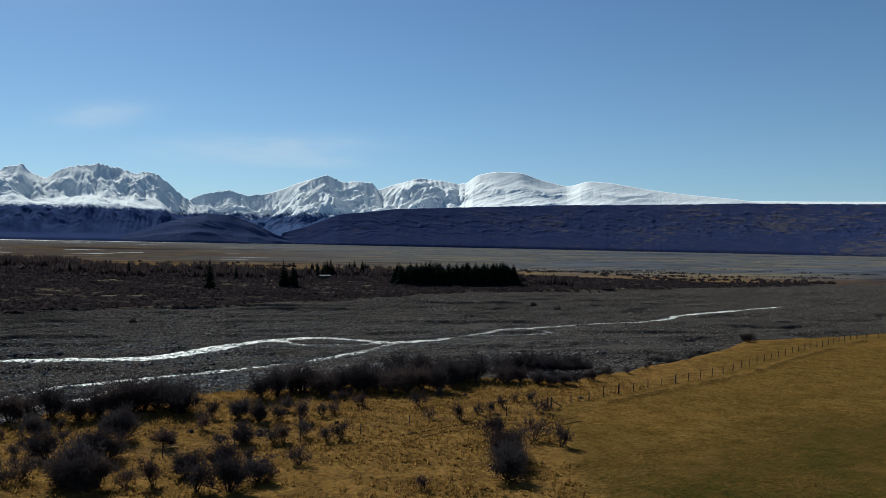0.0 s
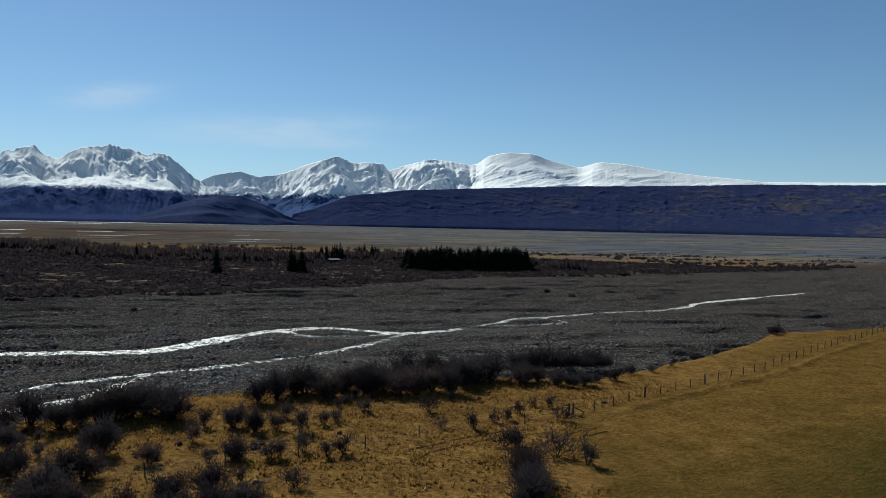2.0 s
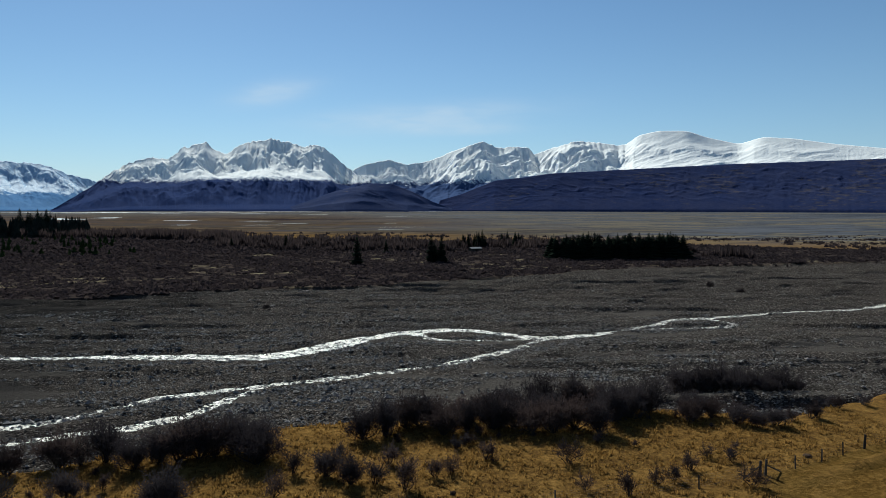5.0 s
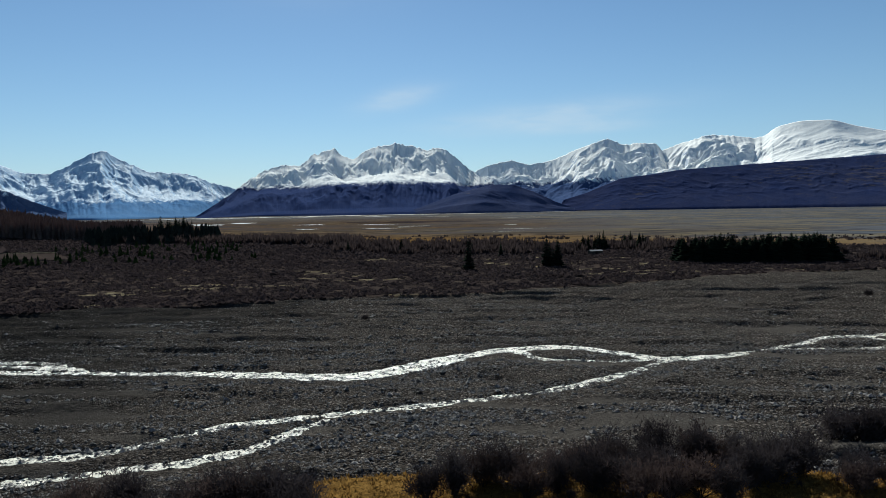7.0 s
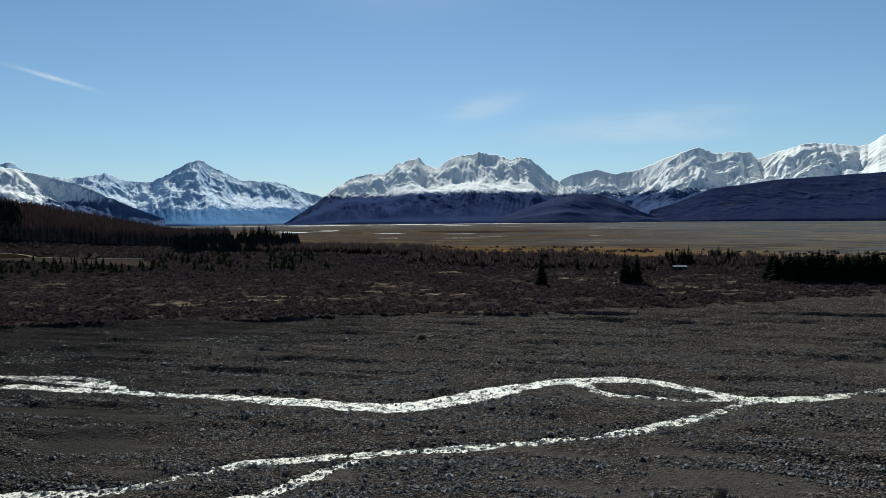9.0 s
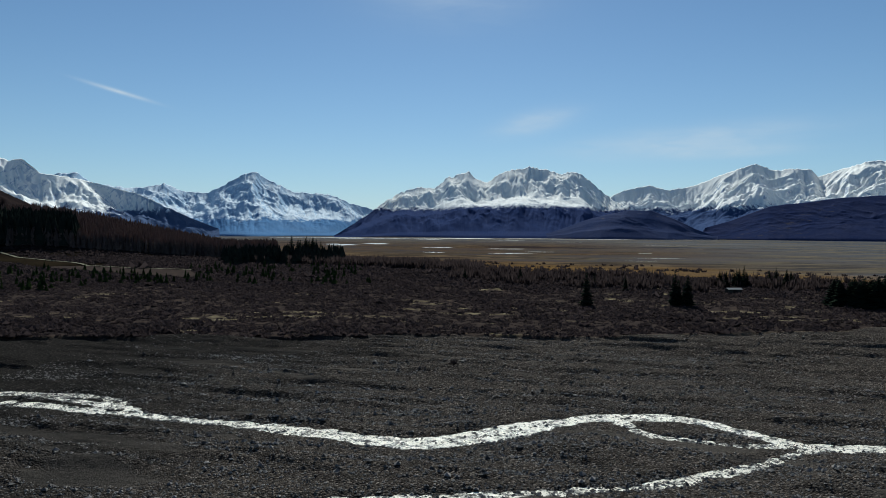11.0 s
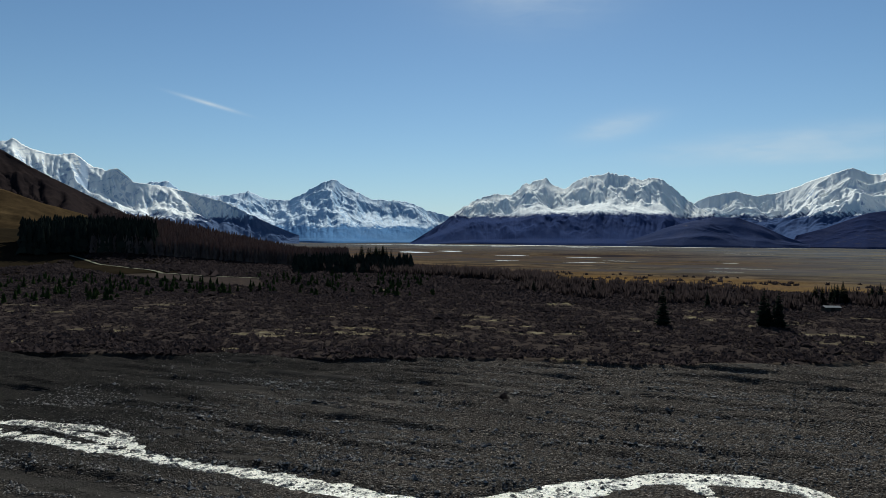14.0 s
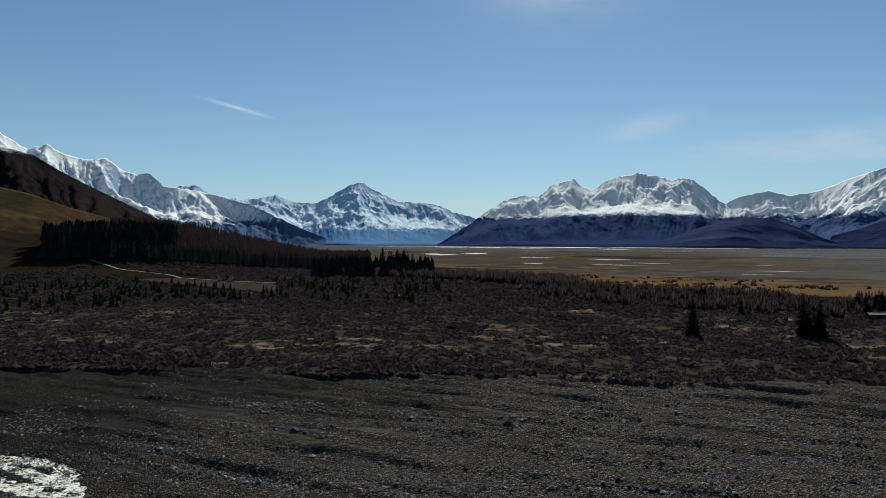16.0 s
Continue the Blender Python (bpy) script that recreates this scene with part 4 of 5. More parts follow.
def conifer(height, radius, seed, label, whorls=24):
    """A dark spruce-like tree: straight trunk and ragged whorls of drooping boughs."""
    rng = np.random.default_rng(seed)
    root = new("conifer_tree")
    co, faces = [], []
    tube(co, faces, [(0, 0, -0.3), (0.02, 0, height * 0.4), (0, 0.03, height * 0.75), (0, 0, height)], [height * 0.018, height * 0.013, height * 0.007, 0.015], 6)
    part("trunk", raw_mesh("trunk", co, faces), M_STEM, root)
    co, faces = [], []
    for w in range(whorls):
        f = w / (whorls - 1)
        z = height * (0.06 + 0.93 * f)
        reach = radius * (1 - f) ** 0.8 * rng.uniform(0.75, 1.15) + 0.12
        n = max(6, int(14 - 7 * f))
        for k in range(n):
            a = 2 * math.pi * (k + rng.uniform(-0.35, 0.35)) / n
            ln = reach * rng.uniform(0.65, 1.2)
            d, q = np.array([math.cos(a), math.sin(a), 0]), np.array([-math.sin(a), math.cos(a), 0])
            tip = np.array([0, 0, z - 0.22 * ln + rng.normal(0, 0.1)]) + d * ln
            c = np.array([0, 0, z + 0.1 * height / whorls])
            mid = c + (tip - c) * 0.55
            wd = ln * rng.uniform(0.22, 0.36) + 0.05
            i = len(co)
            co += [c, mid + q * wd - (0, 0, 0.25 * wd), tip, mid - q * wd - (0, 0, 0.25 * wd), mid - (0, 0, 0.55 * wd + 0.15 * height / whorls)]
            faces += [(i, i + 1, i + 2), (i, i + 2, i + 3), (i + 1, i + 4, i + 2), (i + 4, i + 3, i + 2)]
    tagged(part("crown", raw_mesh("crown", co, faces), M_NEEDLE, root), kind="stuff")
    return tagged(root, label, "tree")


def drop_all(kinds, spots, group, rng, sizes=(0.8, 1.2), sink=0.06):
    """Sets copies of the kinds on the ground at the spots; each spot may name its own size."""
    level = ground_height(np.array([s[0] for s in spots], float), np.array([s[1] for s in spots], float))
    for spot, z in zip(spots, level):
        x, y = spot[0], spot[1]
        s = (spot[2] if len(spot) > 2 else 1.0) * rng.uniform(*sizes)
        kind = kinds[rng.integers(len(kinds))]
        m = pose(x, y, z - sink, 0, 0, rng.uniform(0, 360)) @ Matrix.Diagonal((s * rng.uniform(0.85, 1.2), s * rng.uniform(0.85, 1.2), s, 1))
        ob = copy_thing(kind, m)
        ob.matrix_basis = m
        tagged(ob, group=group)


def discard(kinds):
    for k in kinds:
        for o in (*k.children_recursive, k):
            bpy.data.objects.remove(o)


# ---- thorn bushes on the grass terrace ----
rng = np.random.default_rng(7)
open_kinds = [bush(1.45, 0.85, 7, 700, 100 + k, M_RED_TWIG if k % 2 else M_TWIG, ("red-brown leafless thorn bush on tawny grass", "grey leafless thorn bush on tawny grass")[k % 2 == 0], 0.02) for k in range(6)]
dense_kinds = [bush(2.0, 1.4, 14, 3200, 200 + k, M_RED_TWIG if k % 3 == 1 else M_TWIG, "dense dark thorn bush on the terrace edge", 0.026) for k in range(6)]
low_kinds = [bush(1.7, 1.6, 12, 2600, 300 + k, M_TWIG, "low dark thorn bush on river gravel", 0.028) for k in range(3)]
FRONT = [(-14, -128), (-13, -127.5), (-6, -131.7), (-4, -132.4, 1.3), (-1.3, -135, 1.4), (4, -135, 1.1), (7.4, -131.4), (14, -141.9), (11.6, -125.2), (13.2, -125), (10, -123), (4, -128.1, 0.8),
         (7.8, -123.7, 1.1), (7.1, -123.5), (2.3, -122.7), (3.1, -111.9), (9.1, -115.7), (10.8, -111.8), (11.2, -117.2, 1.2), (14, -115.3), (15.4, -115.1, 1.1), (1.6, -116.2), (-14, -120.8)]
BACK = [(25.5, -114.8), (24.5, -120.2, 0.8), (34.7, -118.4, 0.8), (37.7, -116, 0.8), (39, -117.5, 0.7), (37.2, -122.7, 1.1), (32, -120.1, 0.8), (27.2, -122.1, 1.1), (30.5, -120.3, 0.7), (27, -128.2, 1.2),
        (29.6, -132.8, 1.2), (30.5, -135.7, 1.2), (52.2, -108.8), (54.5, -108.4), (55.3, -108.7, 0.7), (60.2, -104.3), (60, -106, 0.8), (63.7, -105.6, 0.7), (65.3, -101), (69.4, -103.5, 0.6), (76, -97), (72.4, -99), (19.1, -112.4, 1.2)]
HEAVY = [(0.9, -136, 1.0), (1.5, -129.7, 1.0), (3.3, -134.3, 0.8), (-2.4, -121.1, 0.8), (-1.4, -130.3), (4.2, -122.6, 0.85), (5.7, -112.9), (7.4, -115, 0.8), (-11.7, -121.5), (-9.1, -128.4, 1.15), (-10.2, -129.5, 1.1),
         (-7.8, -131.3), (-13.1, -113.5, 0.9), (-5.7, -117.2, 1.1), (-9.3, -131.4), (-7, -123.4, 0.9), (-8, -124, 1.1), (24.3, -136.6, 1.05), (23.0, -139.5, 0.9), (21.1, -142.1, 1.0), (28.2, -128.2, 0.6), (25.3, -134.6, 0.8)]
EDGE = [(0.3, -109.1, 1.1), (-0.2, -106.1, 1.1), (-3.2, -106.8), (-4.5, -106.8), (-6.1, -107.2), (-7.7, -107), (-9.5, -107.7), (-12.1, -105.3, 1.1), (-15.7, -105.3), (-1.8, -105.5),
        (9.6, -105.1, 1.1), (11.7, -104), (14.1, -102.6, 1.1), (15.4, -102.1), (17, -105.3), (19.6, -104.7), (22.2, -104.7, 1.1), (24.4, -104.5), (25.4, -106.5, 0.9), (27.3, -107.2), (29.9, -106.5), (31.7, -107.6, 0.9)]
EDGE_EAST = [(25.4, -98, 1.1), (29.2, -98.5, 1.1), (32.1, -100.4, 1.1), (19.7, -101.6, 0.85), (17.1, -101.7, 0.8), (34.4, -105.1), (37.3, -103.2, 1.1), (39.7, -102.5, 1.1), (43.8, -100.9), (42.1, -106.4), (44.9, -106), (46.1, -108.3, 0.9),
             (47.2, -109.8, 0.8), (49.5, -109.6, 0.8), (49, -104.7), (38.9, -99.5, 1.1), (41.7, -99), (28, -103, 1.0), (22.5, -100.5, 0.85), (35.5, -101.5), (-19, -107), (-23, -110, 1.1), (-28, -112), (-17.5, -116)]
HEDGE = [(52.6, -86.5), (54.2, -87.5, 1.1), (56.6, -88, 1.15), (58.7, -88.6, 1.1), (60.5, -89.6), (62.6, -90.3), (65, -90.5, 0.9), (67.2, -90.3, 0.8), (55.4, -86.8), (57.7, -87.2), (61.4, -88.4)]
VERGE = [(69.7, -100.5, 0.7), (81.2, -93.8, 0.6), (84.5, -93, 0.6), (85.7, -93.2, 0.5), (92.7, -89.5, 0.5), (95.2, -89.2, 0.5), (111.4, -85.6, 0.8), (117.9, -82.8, 0.8), (114.5, -84, 0.7), (126, -79, 0.5), (128.4, 19.5, 0.7), (128.6, 5.2, 0.8), (0.5, -1.5, 0.65), (34.3, -83, 0.6)]
drop_all(open_kinds, FRONT + BACK, "thorn bushes on the terrace", rng)
drop_all(dense_kinds, HEAVY, "thorn bushes on the terrace", rng, (0.85, 1.1))
drop_all(dense_kinds, EDGE + [(b[0], b[1], 0.72 * (b[2] if len(b) > 2 else 1.0)) if b[0] > 40 else b for b in EDGE_EAST], "thorn bushes on the terrace", rng, (1.05, 1.4))
drop_all(low_kinds, [(b[0], b[1], 1.5 * (b[2] if len(b) > 2 else 1.0)) for b in HEDGE] + VERGE, "thorn bushes on the gravel", rng, (0.9, 1.15))
extra = []
while len(extra) < 45:
    x, y = rng.uniform(-16, 45), rng.uniform(-122, -104)
    if y < near_bank(x) - 3 and y > near_bank(x) - 16 + 0.2 * x * 0:
        extra.append((x, y, rng.uniform(0.3, 0.75)))
thick = []
while len(thick) < 20:
    x = rng.uniform(22, 43)
    thick.append((x, near_bank(x) + rng.uniform(-6.5, 0.3), rng.uniform(0.8, 1.2)))
drop_all(dense_kinds, thick, "thorn bushes on the terrace", rng)
drop_all(open_kinds, extra, "thorn bushes on the terrace", rng)
discard(open_kinds + dense_kinds + low_kinds)


# ---- fences ----
def fence_run(points, gap, label, strainers):
    """Round posts in the ground along a line, with five wires stapled to them."""
    root = new("fence")
    line = smooth_line(points, 0.25)
    run = np.concatenate([[0], np.cumsum(np.hypot(*np.diff(line, axis=0).T))])
    at = np.arange(0, run[-1], gap)
    xs, ys = np.interp(at, run, line[:, 0]), np.interp(at, run, line[:, 1])
    r = np.random.default_rng(5)
    meshes = {}
    for thick in (0.06, 0.11):
        co, faces = [], []
        tube(co, faces, [(0, 0, -0.4), (0, 0, 0.4), (0.004, 0, 1.12), (0.004, 0, 1.15)], [thick, thick * 0.96, thick * 0.92, thick * 0.6], 7)
        i = len(co) - 7
        faces += [(i, i + j, i + j + 1) for j in range(1, 6)]
        meshes[thick] = raw_mesh("post", co, faces)
    tops = []
    for k, (x, y, z) in enumerate(zip(xs, ys, ground_height(xs, ys))):
        big = k in strainers or k == len(xs) - 1
        p = part("post", meshes[0.11 if big else 0.06], M_POST, root)
        p.matrix_basis = pose(x, y, z, r.normal(0, 1.6), r.normal(0, 1.6), r.uniform(0, 360)) @ Matrix.Diagonal((1, 1, 1.12 if big else r.uniform(0.9, 1.05), 1))
        tops.append((x, y, z))
        if k == 0:
            # a slanting stay props the strainer
            dx, dy = xs[k + 1] - x, ys[k + 1] - y
            ln = math.hypot(dx, dy)
            dx, dy = dx / ln * 1.7, dy / ln * 1.7
            co, faces = [], []
            tube(co, faces, [(x, y, z + 0.85), (x + dx / 2, y + dy / 2, z + 0.45), (x + dx, y + dy, z + 0.02)], [0.06, 0.06, 0.055], 6)
            part("stay", raw_mesh("stay", co, faces), M_POST, root)
    for lift in (0.2, 0.42, 0.62, 0.82, 1.02):
        co, faces = [], []
        tube(co, faces, [(x, y, z + lift) for x, y, z in tops], [0.0035] * len(tops), 3)
        part("wire", raw_mesh("wire", co, faces), M_WIRE, root)
    return tagged(root, label, "fence")


M_WIRE, w_nt, w_b = material("galvanised_wire")
w_b.inputs["Base Color"].default_value, w_b.inputs["Metallic"].default_value, w_b.inputs["Roughness"].default_value = (0.12, 0.1, 0.085, 1), 0.6, 0.7
fence_run([(39.6, -121), (45.1, -119.9), (51.4, -117.8), (60.3, -115.4), (68.6, -113.3), (81.5, -109.7), (100.1, -102.8), (137, -90.4), (146, -90.2), (160, -91)], 3.3, "post and wire fence along a tawny paddock", (0, 4, 8))
fence_run([(39.0, -121.1), (33.7, -121.9), (22.2, -122.5), (16.4, -124), (6, -124.3), (-5.3, -124.4), (-20, -125)], 6.0, "weathered post and wire fence among thorn bushes", (0,))


# ---- small stuff on the ground ----
def stuff(name, co, faces, mat, label, category):
    me = raw_mesh(name, co, faces)
    me.materials.append(mat)
    return tagged(new(name, me), label, category, kind="stuff")


def blades(px, py, pz, count, tall, wide, lean, rng):
    """Upright narrow triangles, several to each spot, splayed outwards."""
    n = len(px)
    c = np.repeat(np.stack([px, py, pz], -1), count, 0)
    t = np.repeat(tall, count)[:, None] * rng.uniform(0.6, 1.15, (n * count, 1))
    a = rng.uniform(0, 2 * math.pi, n * count)
    d = np.stack([np.cos(a), np.sin(a), np.zeros_like(a)], -1)
    q = np.stack([-np.sin(a), np.cos(a), np.zeros_like(a)], -1)
    off = d * np.repeat(wide, count)[:, None] * rng.uniform(0.0, 0.8, (n * count, 1))
    w = q * np.repeat(wide, count)[:, None] * rng.uniform(0.25, 0.5, (n * count, 1))
    tip = c + off + d * t * lean * rng.uniform(0.2, 1.0, (n * count, 1)) + np.array([0, 0, 1.0]) * t
    return np.stack([c + off - w, c + off + w, tip], 1).reshape(-1, 3), np.arange(n * count * 3).reshape(-1, 3)


# river cobbles
rng = np.random.default_rng(11)
n = 520000
sx, sy = rng.uniform(-80, 150, n), rng.uniform(-103, 60, n)
keep = (sy > near_bank(sx) + 1) & (sy < far_bank(sx) - 0.5) & (rng.uniform(0, 1, n) < np.clip(1.1 - np.hypot(sx - 10, sy + 80) / 130, 0.12, 1))
clump = fbm(sx / 15, sy / 1.8, 3, 131)
clump = clump - 0.9 * silt_bars(sx, sy)
keep &= rng.uniform(-0.75, 0.95, n) < clump
sx, sy, clump = sx[keep], sy[keep], clump[keep]
dry = len(sx)
for course, w in COURSES:
    # stones that stand out of the shallows and along the waterline
    seen = course[(course[:, 0] > -70) & (course[:, 0] < 150)]
    pick = rng.integers(0, len(seen), int(len(seen) * 16))
    off = rng.normal(0, 1, (len(pick), 2)) * w * 0.85
    sx, sy = np.append(sx, seen[pick, 0] + off[:, 0]), np.append(sy, seen[pick, 1] + off[:, 1])
n = len(sx)
clump = np.append(clump, np.zeros(n - dry))
sz = ground_height(sx, sy)
sz[dry:] = np.maximum(sz[dry:], -0.12)
size = np.clip(np.exp(rng.normal(-2.3, 0.5, n)) * (1 + 0.6 * clump), 0.05, 0.5)
dirs = np.array([(1, 0, 0), (0.1, 1, 0), (-1, 0.1, 0), (0, -1, 0.1), (0.1, 0, 0.6), (0, 0, -0.4)], float)
ang = rng.uniform(0, 2 * math.pi, n)
v = dirs[None] * rng.uniform(0.7, 1.3, (n, 6, 1)) * size[:, None, None]
v = np.stack([v[..., 0] * np.cos(ang)[:, None] - v[..., 1] * np.sin(ang)[:, None], v[..., 0] * np.sin(ang)[:, None] + v[..., 1] * np.cos(ang)[:, None], v[..., 2]], -1)
v += np.stack([sx, sy, sz + 0.2 * size], -1)[:, None]
tri = np.array([(0, 1, 4), (1, 2, 4), (2, 3, 4), (3, 0, 4), (1, 0, 5), (2, 1, 5), (3, 2, 5), (0, 3, 5)])
stuff("river_stones", v.reshape(-1, 3), (np.arange(n)[:, None, None] * 6 + tri[None]).reshape(-1, 3), M_STONE, "scattered grey river cobbles on the gravel bed", "stones")

# tussock grass on the terrace
n = 26000
sx, sy = rng.uniform(-24, 60, n), rng.uniform(-150, -92, n)
edge = near_bank(sx) - sy
keep = (edge > 1) & (rng.uniform(-0.5, 0.6, n) < fbm(sx / 4, sy / 3, 3, 141) + 0.35 * step(26, 8, edge) - 1.6 * step(-1, 2, fence_y(sx) - sy) * step(-2, 2, sx - ditch_x(sy)))
sx, sy = sx[keep], sy[keep]
co, faces = blades(sx, sy, ground_height(sx, sy) - 0.03, 6, rng.uniform(0.14, 0.42, len(sx)), rng.uniform(0.1, 0.28, len(sx)), 0.7, rng)
stuff("tussock_grass", co, faces, M_TUSSOCK, "dry golden tussock grass on the terrace", "grass")

# the farm track on the rise; plants are cleared along the camera's line to it
TRACK = smooth_line([(-430, 402), (-395, 388), (-323, 356), (-262, 330), (-205, 312)], 4.0)


def in_view_of_track(x, y):
    a, r = np.arctan2(x - 19.6, y + 109.5), np.hypot(x - 19.6, y + 109.5)
    ta, tr = np.arctan2(TRACK[:, 0] - 19.6, TRACK[:, 1] + 109.5), np.hypot(TRACK[:, 0] - 19.6, TRACK[:, 1] + 109.5)
    o = np.argsort(ta)
    d = np.interp(a, ta[o], tr[o]) - r
    return (a > ta.min()) & (a < ta.max()) & (d > -6) & (d < 85)


# scrub on the far bank
n = 110000
sy = 20 + 480 * rng.uniform(0, 1, n) ** 1.5
sx = rng.uniform(-420, 380, n)
t_m, s_m, b_m = masks(sx, sy)
keep = (s_m > 0.5) & ~in_view_of_track(sx, sy) & (rng.uniform(0, 1, n) > 0.97 * clearings(sx, sy)) & (np.abs(np.degrees(np.arctan2(sx - 5, sy + 150)) - 5) < 55)
sx, sy = sx[keep], sy[keep]
tall = rng.uniform(0.5, 1.5, len(sx)) * (1 + 0.5 * fbm(sx / 20, sy / 12, 2, 151)) * (1 + 0.9 * step(120, 330, sy)) * np.exp(rng.normal(0, 0.28, len(sx)))
far_left = sx < -120
sz = ground_height(sx, sy)
sz[far_left] = np.maximum(sz[far_left], [forest_hill(a, b) for a, b in zip(sx[far_left], sy[far_left])])
co, faces = blades(sx, sy, sz - 0.1, 9, tall * 0.5, tall * rng.uniform(0.8, 1.3, len(sx)), 1.3, rng)
stuff("scrub", co, faces, M_SCRUB, "dense dark leafless scrub along the far bank", "scrub")

# scrub patches at the far end of the gravel and on the plain's edge
n = 9000
sx, sy = rng.uniform(150, 640, n), rng.uniform(70, 330, n)
keep = (fbm(sx / 60, sy / 14, 3, 161) > 0.28) & (sy > far_bank(sx) - 6)
sx, sy = sx[keep], sy[keep]
tall = rng.uniform(0.5, 1.3, len(sx))
co, faces = blades(sx, sy, ground_height(sx, sy) - 0.1, 6, tall, tall * 0.9, 0.5, rng)
n = 1500
bx = rng.uniform(-30, 430, n)
by = scrub_end(bx) + rng.uniform(0, 1, n) ** 1.6 * 150
keep = fbm(bx / 30, by / 12, 3, 163) > 0.12
bx, by = bx[keep], by[keep]
tall = rng.uniform(0.8, 2.2, len(bx))
more, more_f = blades(bx, by, ground_height(bx, by) - 0.1, 10, tall, tall * 1.3, 0.6, rng)
co, faces = np.vstack([co, more]), np.vstack([faces, more_f + len(co)])
stuff("scrub_patches", co, faces, M_SCRUB, "scattered dark scrub on the gravel plain", "scrub")


def woods(name, spots, tall, radius, mat, label, rng, layers=4, sides=7, taper=0.82):
    """Many ragged cone-shaped trees, each a stack of jagged skirts round its stem."""
    px, py, pz = spots
    n = len(px)
    out_v, out_f, base = [], [], 0
    for k in range(layers):
        f0, f1 = 0.04 + 0.8 * k / layers, min(1.0, 0.04 + 0.8 * k / layers + 0.42)
        r = radius * (1 - taper * k / layers)
        ang = rng.uniform(0, 6.28, (n, 1)) + np.arange(sides)[None] * 2 * math.pi / sides
        rr = r[:, None] * rng.uniform(0.55, 1.2, (n, sides))
        ring = np.stack([px[:, None] + rr * np.cos(ang), py[:, None] + rr * np.sin(ang), pz[:, None] + tall[:, None] * (f0 + rng.uniform(-0.05, 0.07, (n, sides)))], -1)
        top = np.stack([px + rng.normal(0, 0.1, n), py, pz + tall * (f1 if k < layers - 1 else 1.0)], -1)[:, None]
        out_v.append(np.concatenate([ring, top], 1).reshape(-1, 3))
        i = np.arange(n)[:, None, None] * (sides + 1) + base
        j = np.arange(sides)
        out_f.append((i + np.stack([j, (j + 1) % sides, np.full(sides, sides)], -1)[None]).reshape(-1, 3))
        base += n * (sides + 1)
    return stuff(name, np.vstack(out_v), np.vstack(out_f), mat, label, "woods")


def fans(name, spots, tall, mat, label, rng):
    """Many leafless small trees, each a sheaf of steep bare boughs."""
    px, py, pz = spots
    co, faces = blades(px, py, pz - 0.2, 16, tall, 0.3 * tall, 0.4, rng)
    return stuff(name, co, faces, mat, label, "woods")


def on_hill(x, y):
    return np.maximum(ground_height(x, y), [forest_hill(a, b) for a, b in zip(x, y)])


def polar(n, a0, a1, d0, d1, rng):
    a, d = np.radians(rng.uniform(a0, a1, n)), rng.uniform(d0, d1, n)
    return 19.6 + d * np.sin(a), -109.5 + d * np.cos(a)


rng = np.random.default_rng(17)
x, y = polar(520, -44.2, -35.5, 690, 770, rng)
woods("pine_plantation", (x, y, on_hill(x, y)), rng.uniform(23, 25.5, 520), rng.uniform(4.6, 6.2, 520), M_FOREST, "tall dark pine plantation with a straight edge", rng, 4, 7, 0.7)
n = 9000
x, y = polar(n, -40, -21, 690, 850, rng)
woods("larch_forest", (x, y, on_hill(x, y)), rng.uniform(13.5, 17.5, n) * np.exp(rng.normal(0, 0.06, n)), rng.uniform(1.5, 2.5, n), M_LARCH, "brown leafless larch forest on a low rise", rng, 3, 7, 0.6)
x, y = polar(260, -25.5, -16.0, 540, 680, rng)
woods("pine_forest", (x, y, on_hill(x, y)), rng.uniform(9, 16, 260), rng.uniform(2.8, 4.4, 260), M_FOREST, "dark pine forest at the foot of the rise", rng)
n = 1500
x = rng.uniform(-230, -18, n)
y = scrub_end(x) + rng.uniform(-55, 20, n)
fans("far_wood", (x, y, on_hill(x, y)), rng.uniform(3, 7.5, n), M_BARE, "low brown wood at the far edge of the scrub", rng)
n = 330
x, y = polar(n, -50, -14.5, 330, 520, rng)
x, y = x[~in_view_of_track(x, y)], y[~in_view_of_track(x, y)]
n = len(x)
woods("young_pines", (x, y, on_hill(x, y)), rng.uniform(2.0, 6.0, n), rng.uniform(1.0, 2.0, n), M_YOUNG, "self-sown young green pines on rough ground", rng)
n = 1500
x = rng.uniform(-30, 215, n)
y = scrub_end(x) - rng.uniform(0, 1, n) ** 1.2 * 120
thin = fbm(x / 28, y / 16, 3, 165) > -0.1
x, y = x[thin], y[thin]
n = len(x)
fans("bare_trees", (x, y, on_hill(x, y)), rng.uniform(2.2, 5.8, n), M_BARE, "brown leafless small trees behind the scrub", rng)

# ---- single conifers ----
tree_kinds = [conifer(10.0, r, 400 + k, "dark green conifer standing above brown scrub") for k, r in enumerate((2.7, 2.3, 3.0, 2.5, 2.2))]
block_kinds = [conifer(9.8, r, 420 + k, "crowded dark conifer in a shelter belt") for k, r in enumerate((3.6, 4.2, 3.9))]
rng = np.random.default_rng(19)
SINGLE = [(35.6, 123, 1.3), (67.4, 127.2, 1.25), (71.5, 125, 1.15), (69.0, 128.5, 0.95), (58, 190, 0.75), (46, 210, 0.7), (79, 168, 0.45), (-20, 250, 0.7), (10, 260, 0.8)]
drop_all(tree_kinds, SINGLE, "single conifers", rng, (0.97, 1.03))
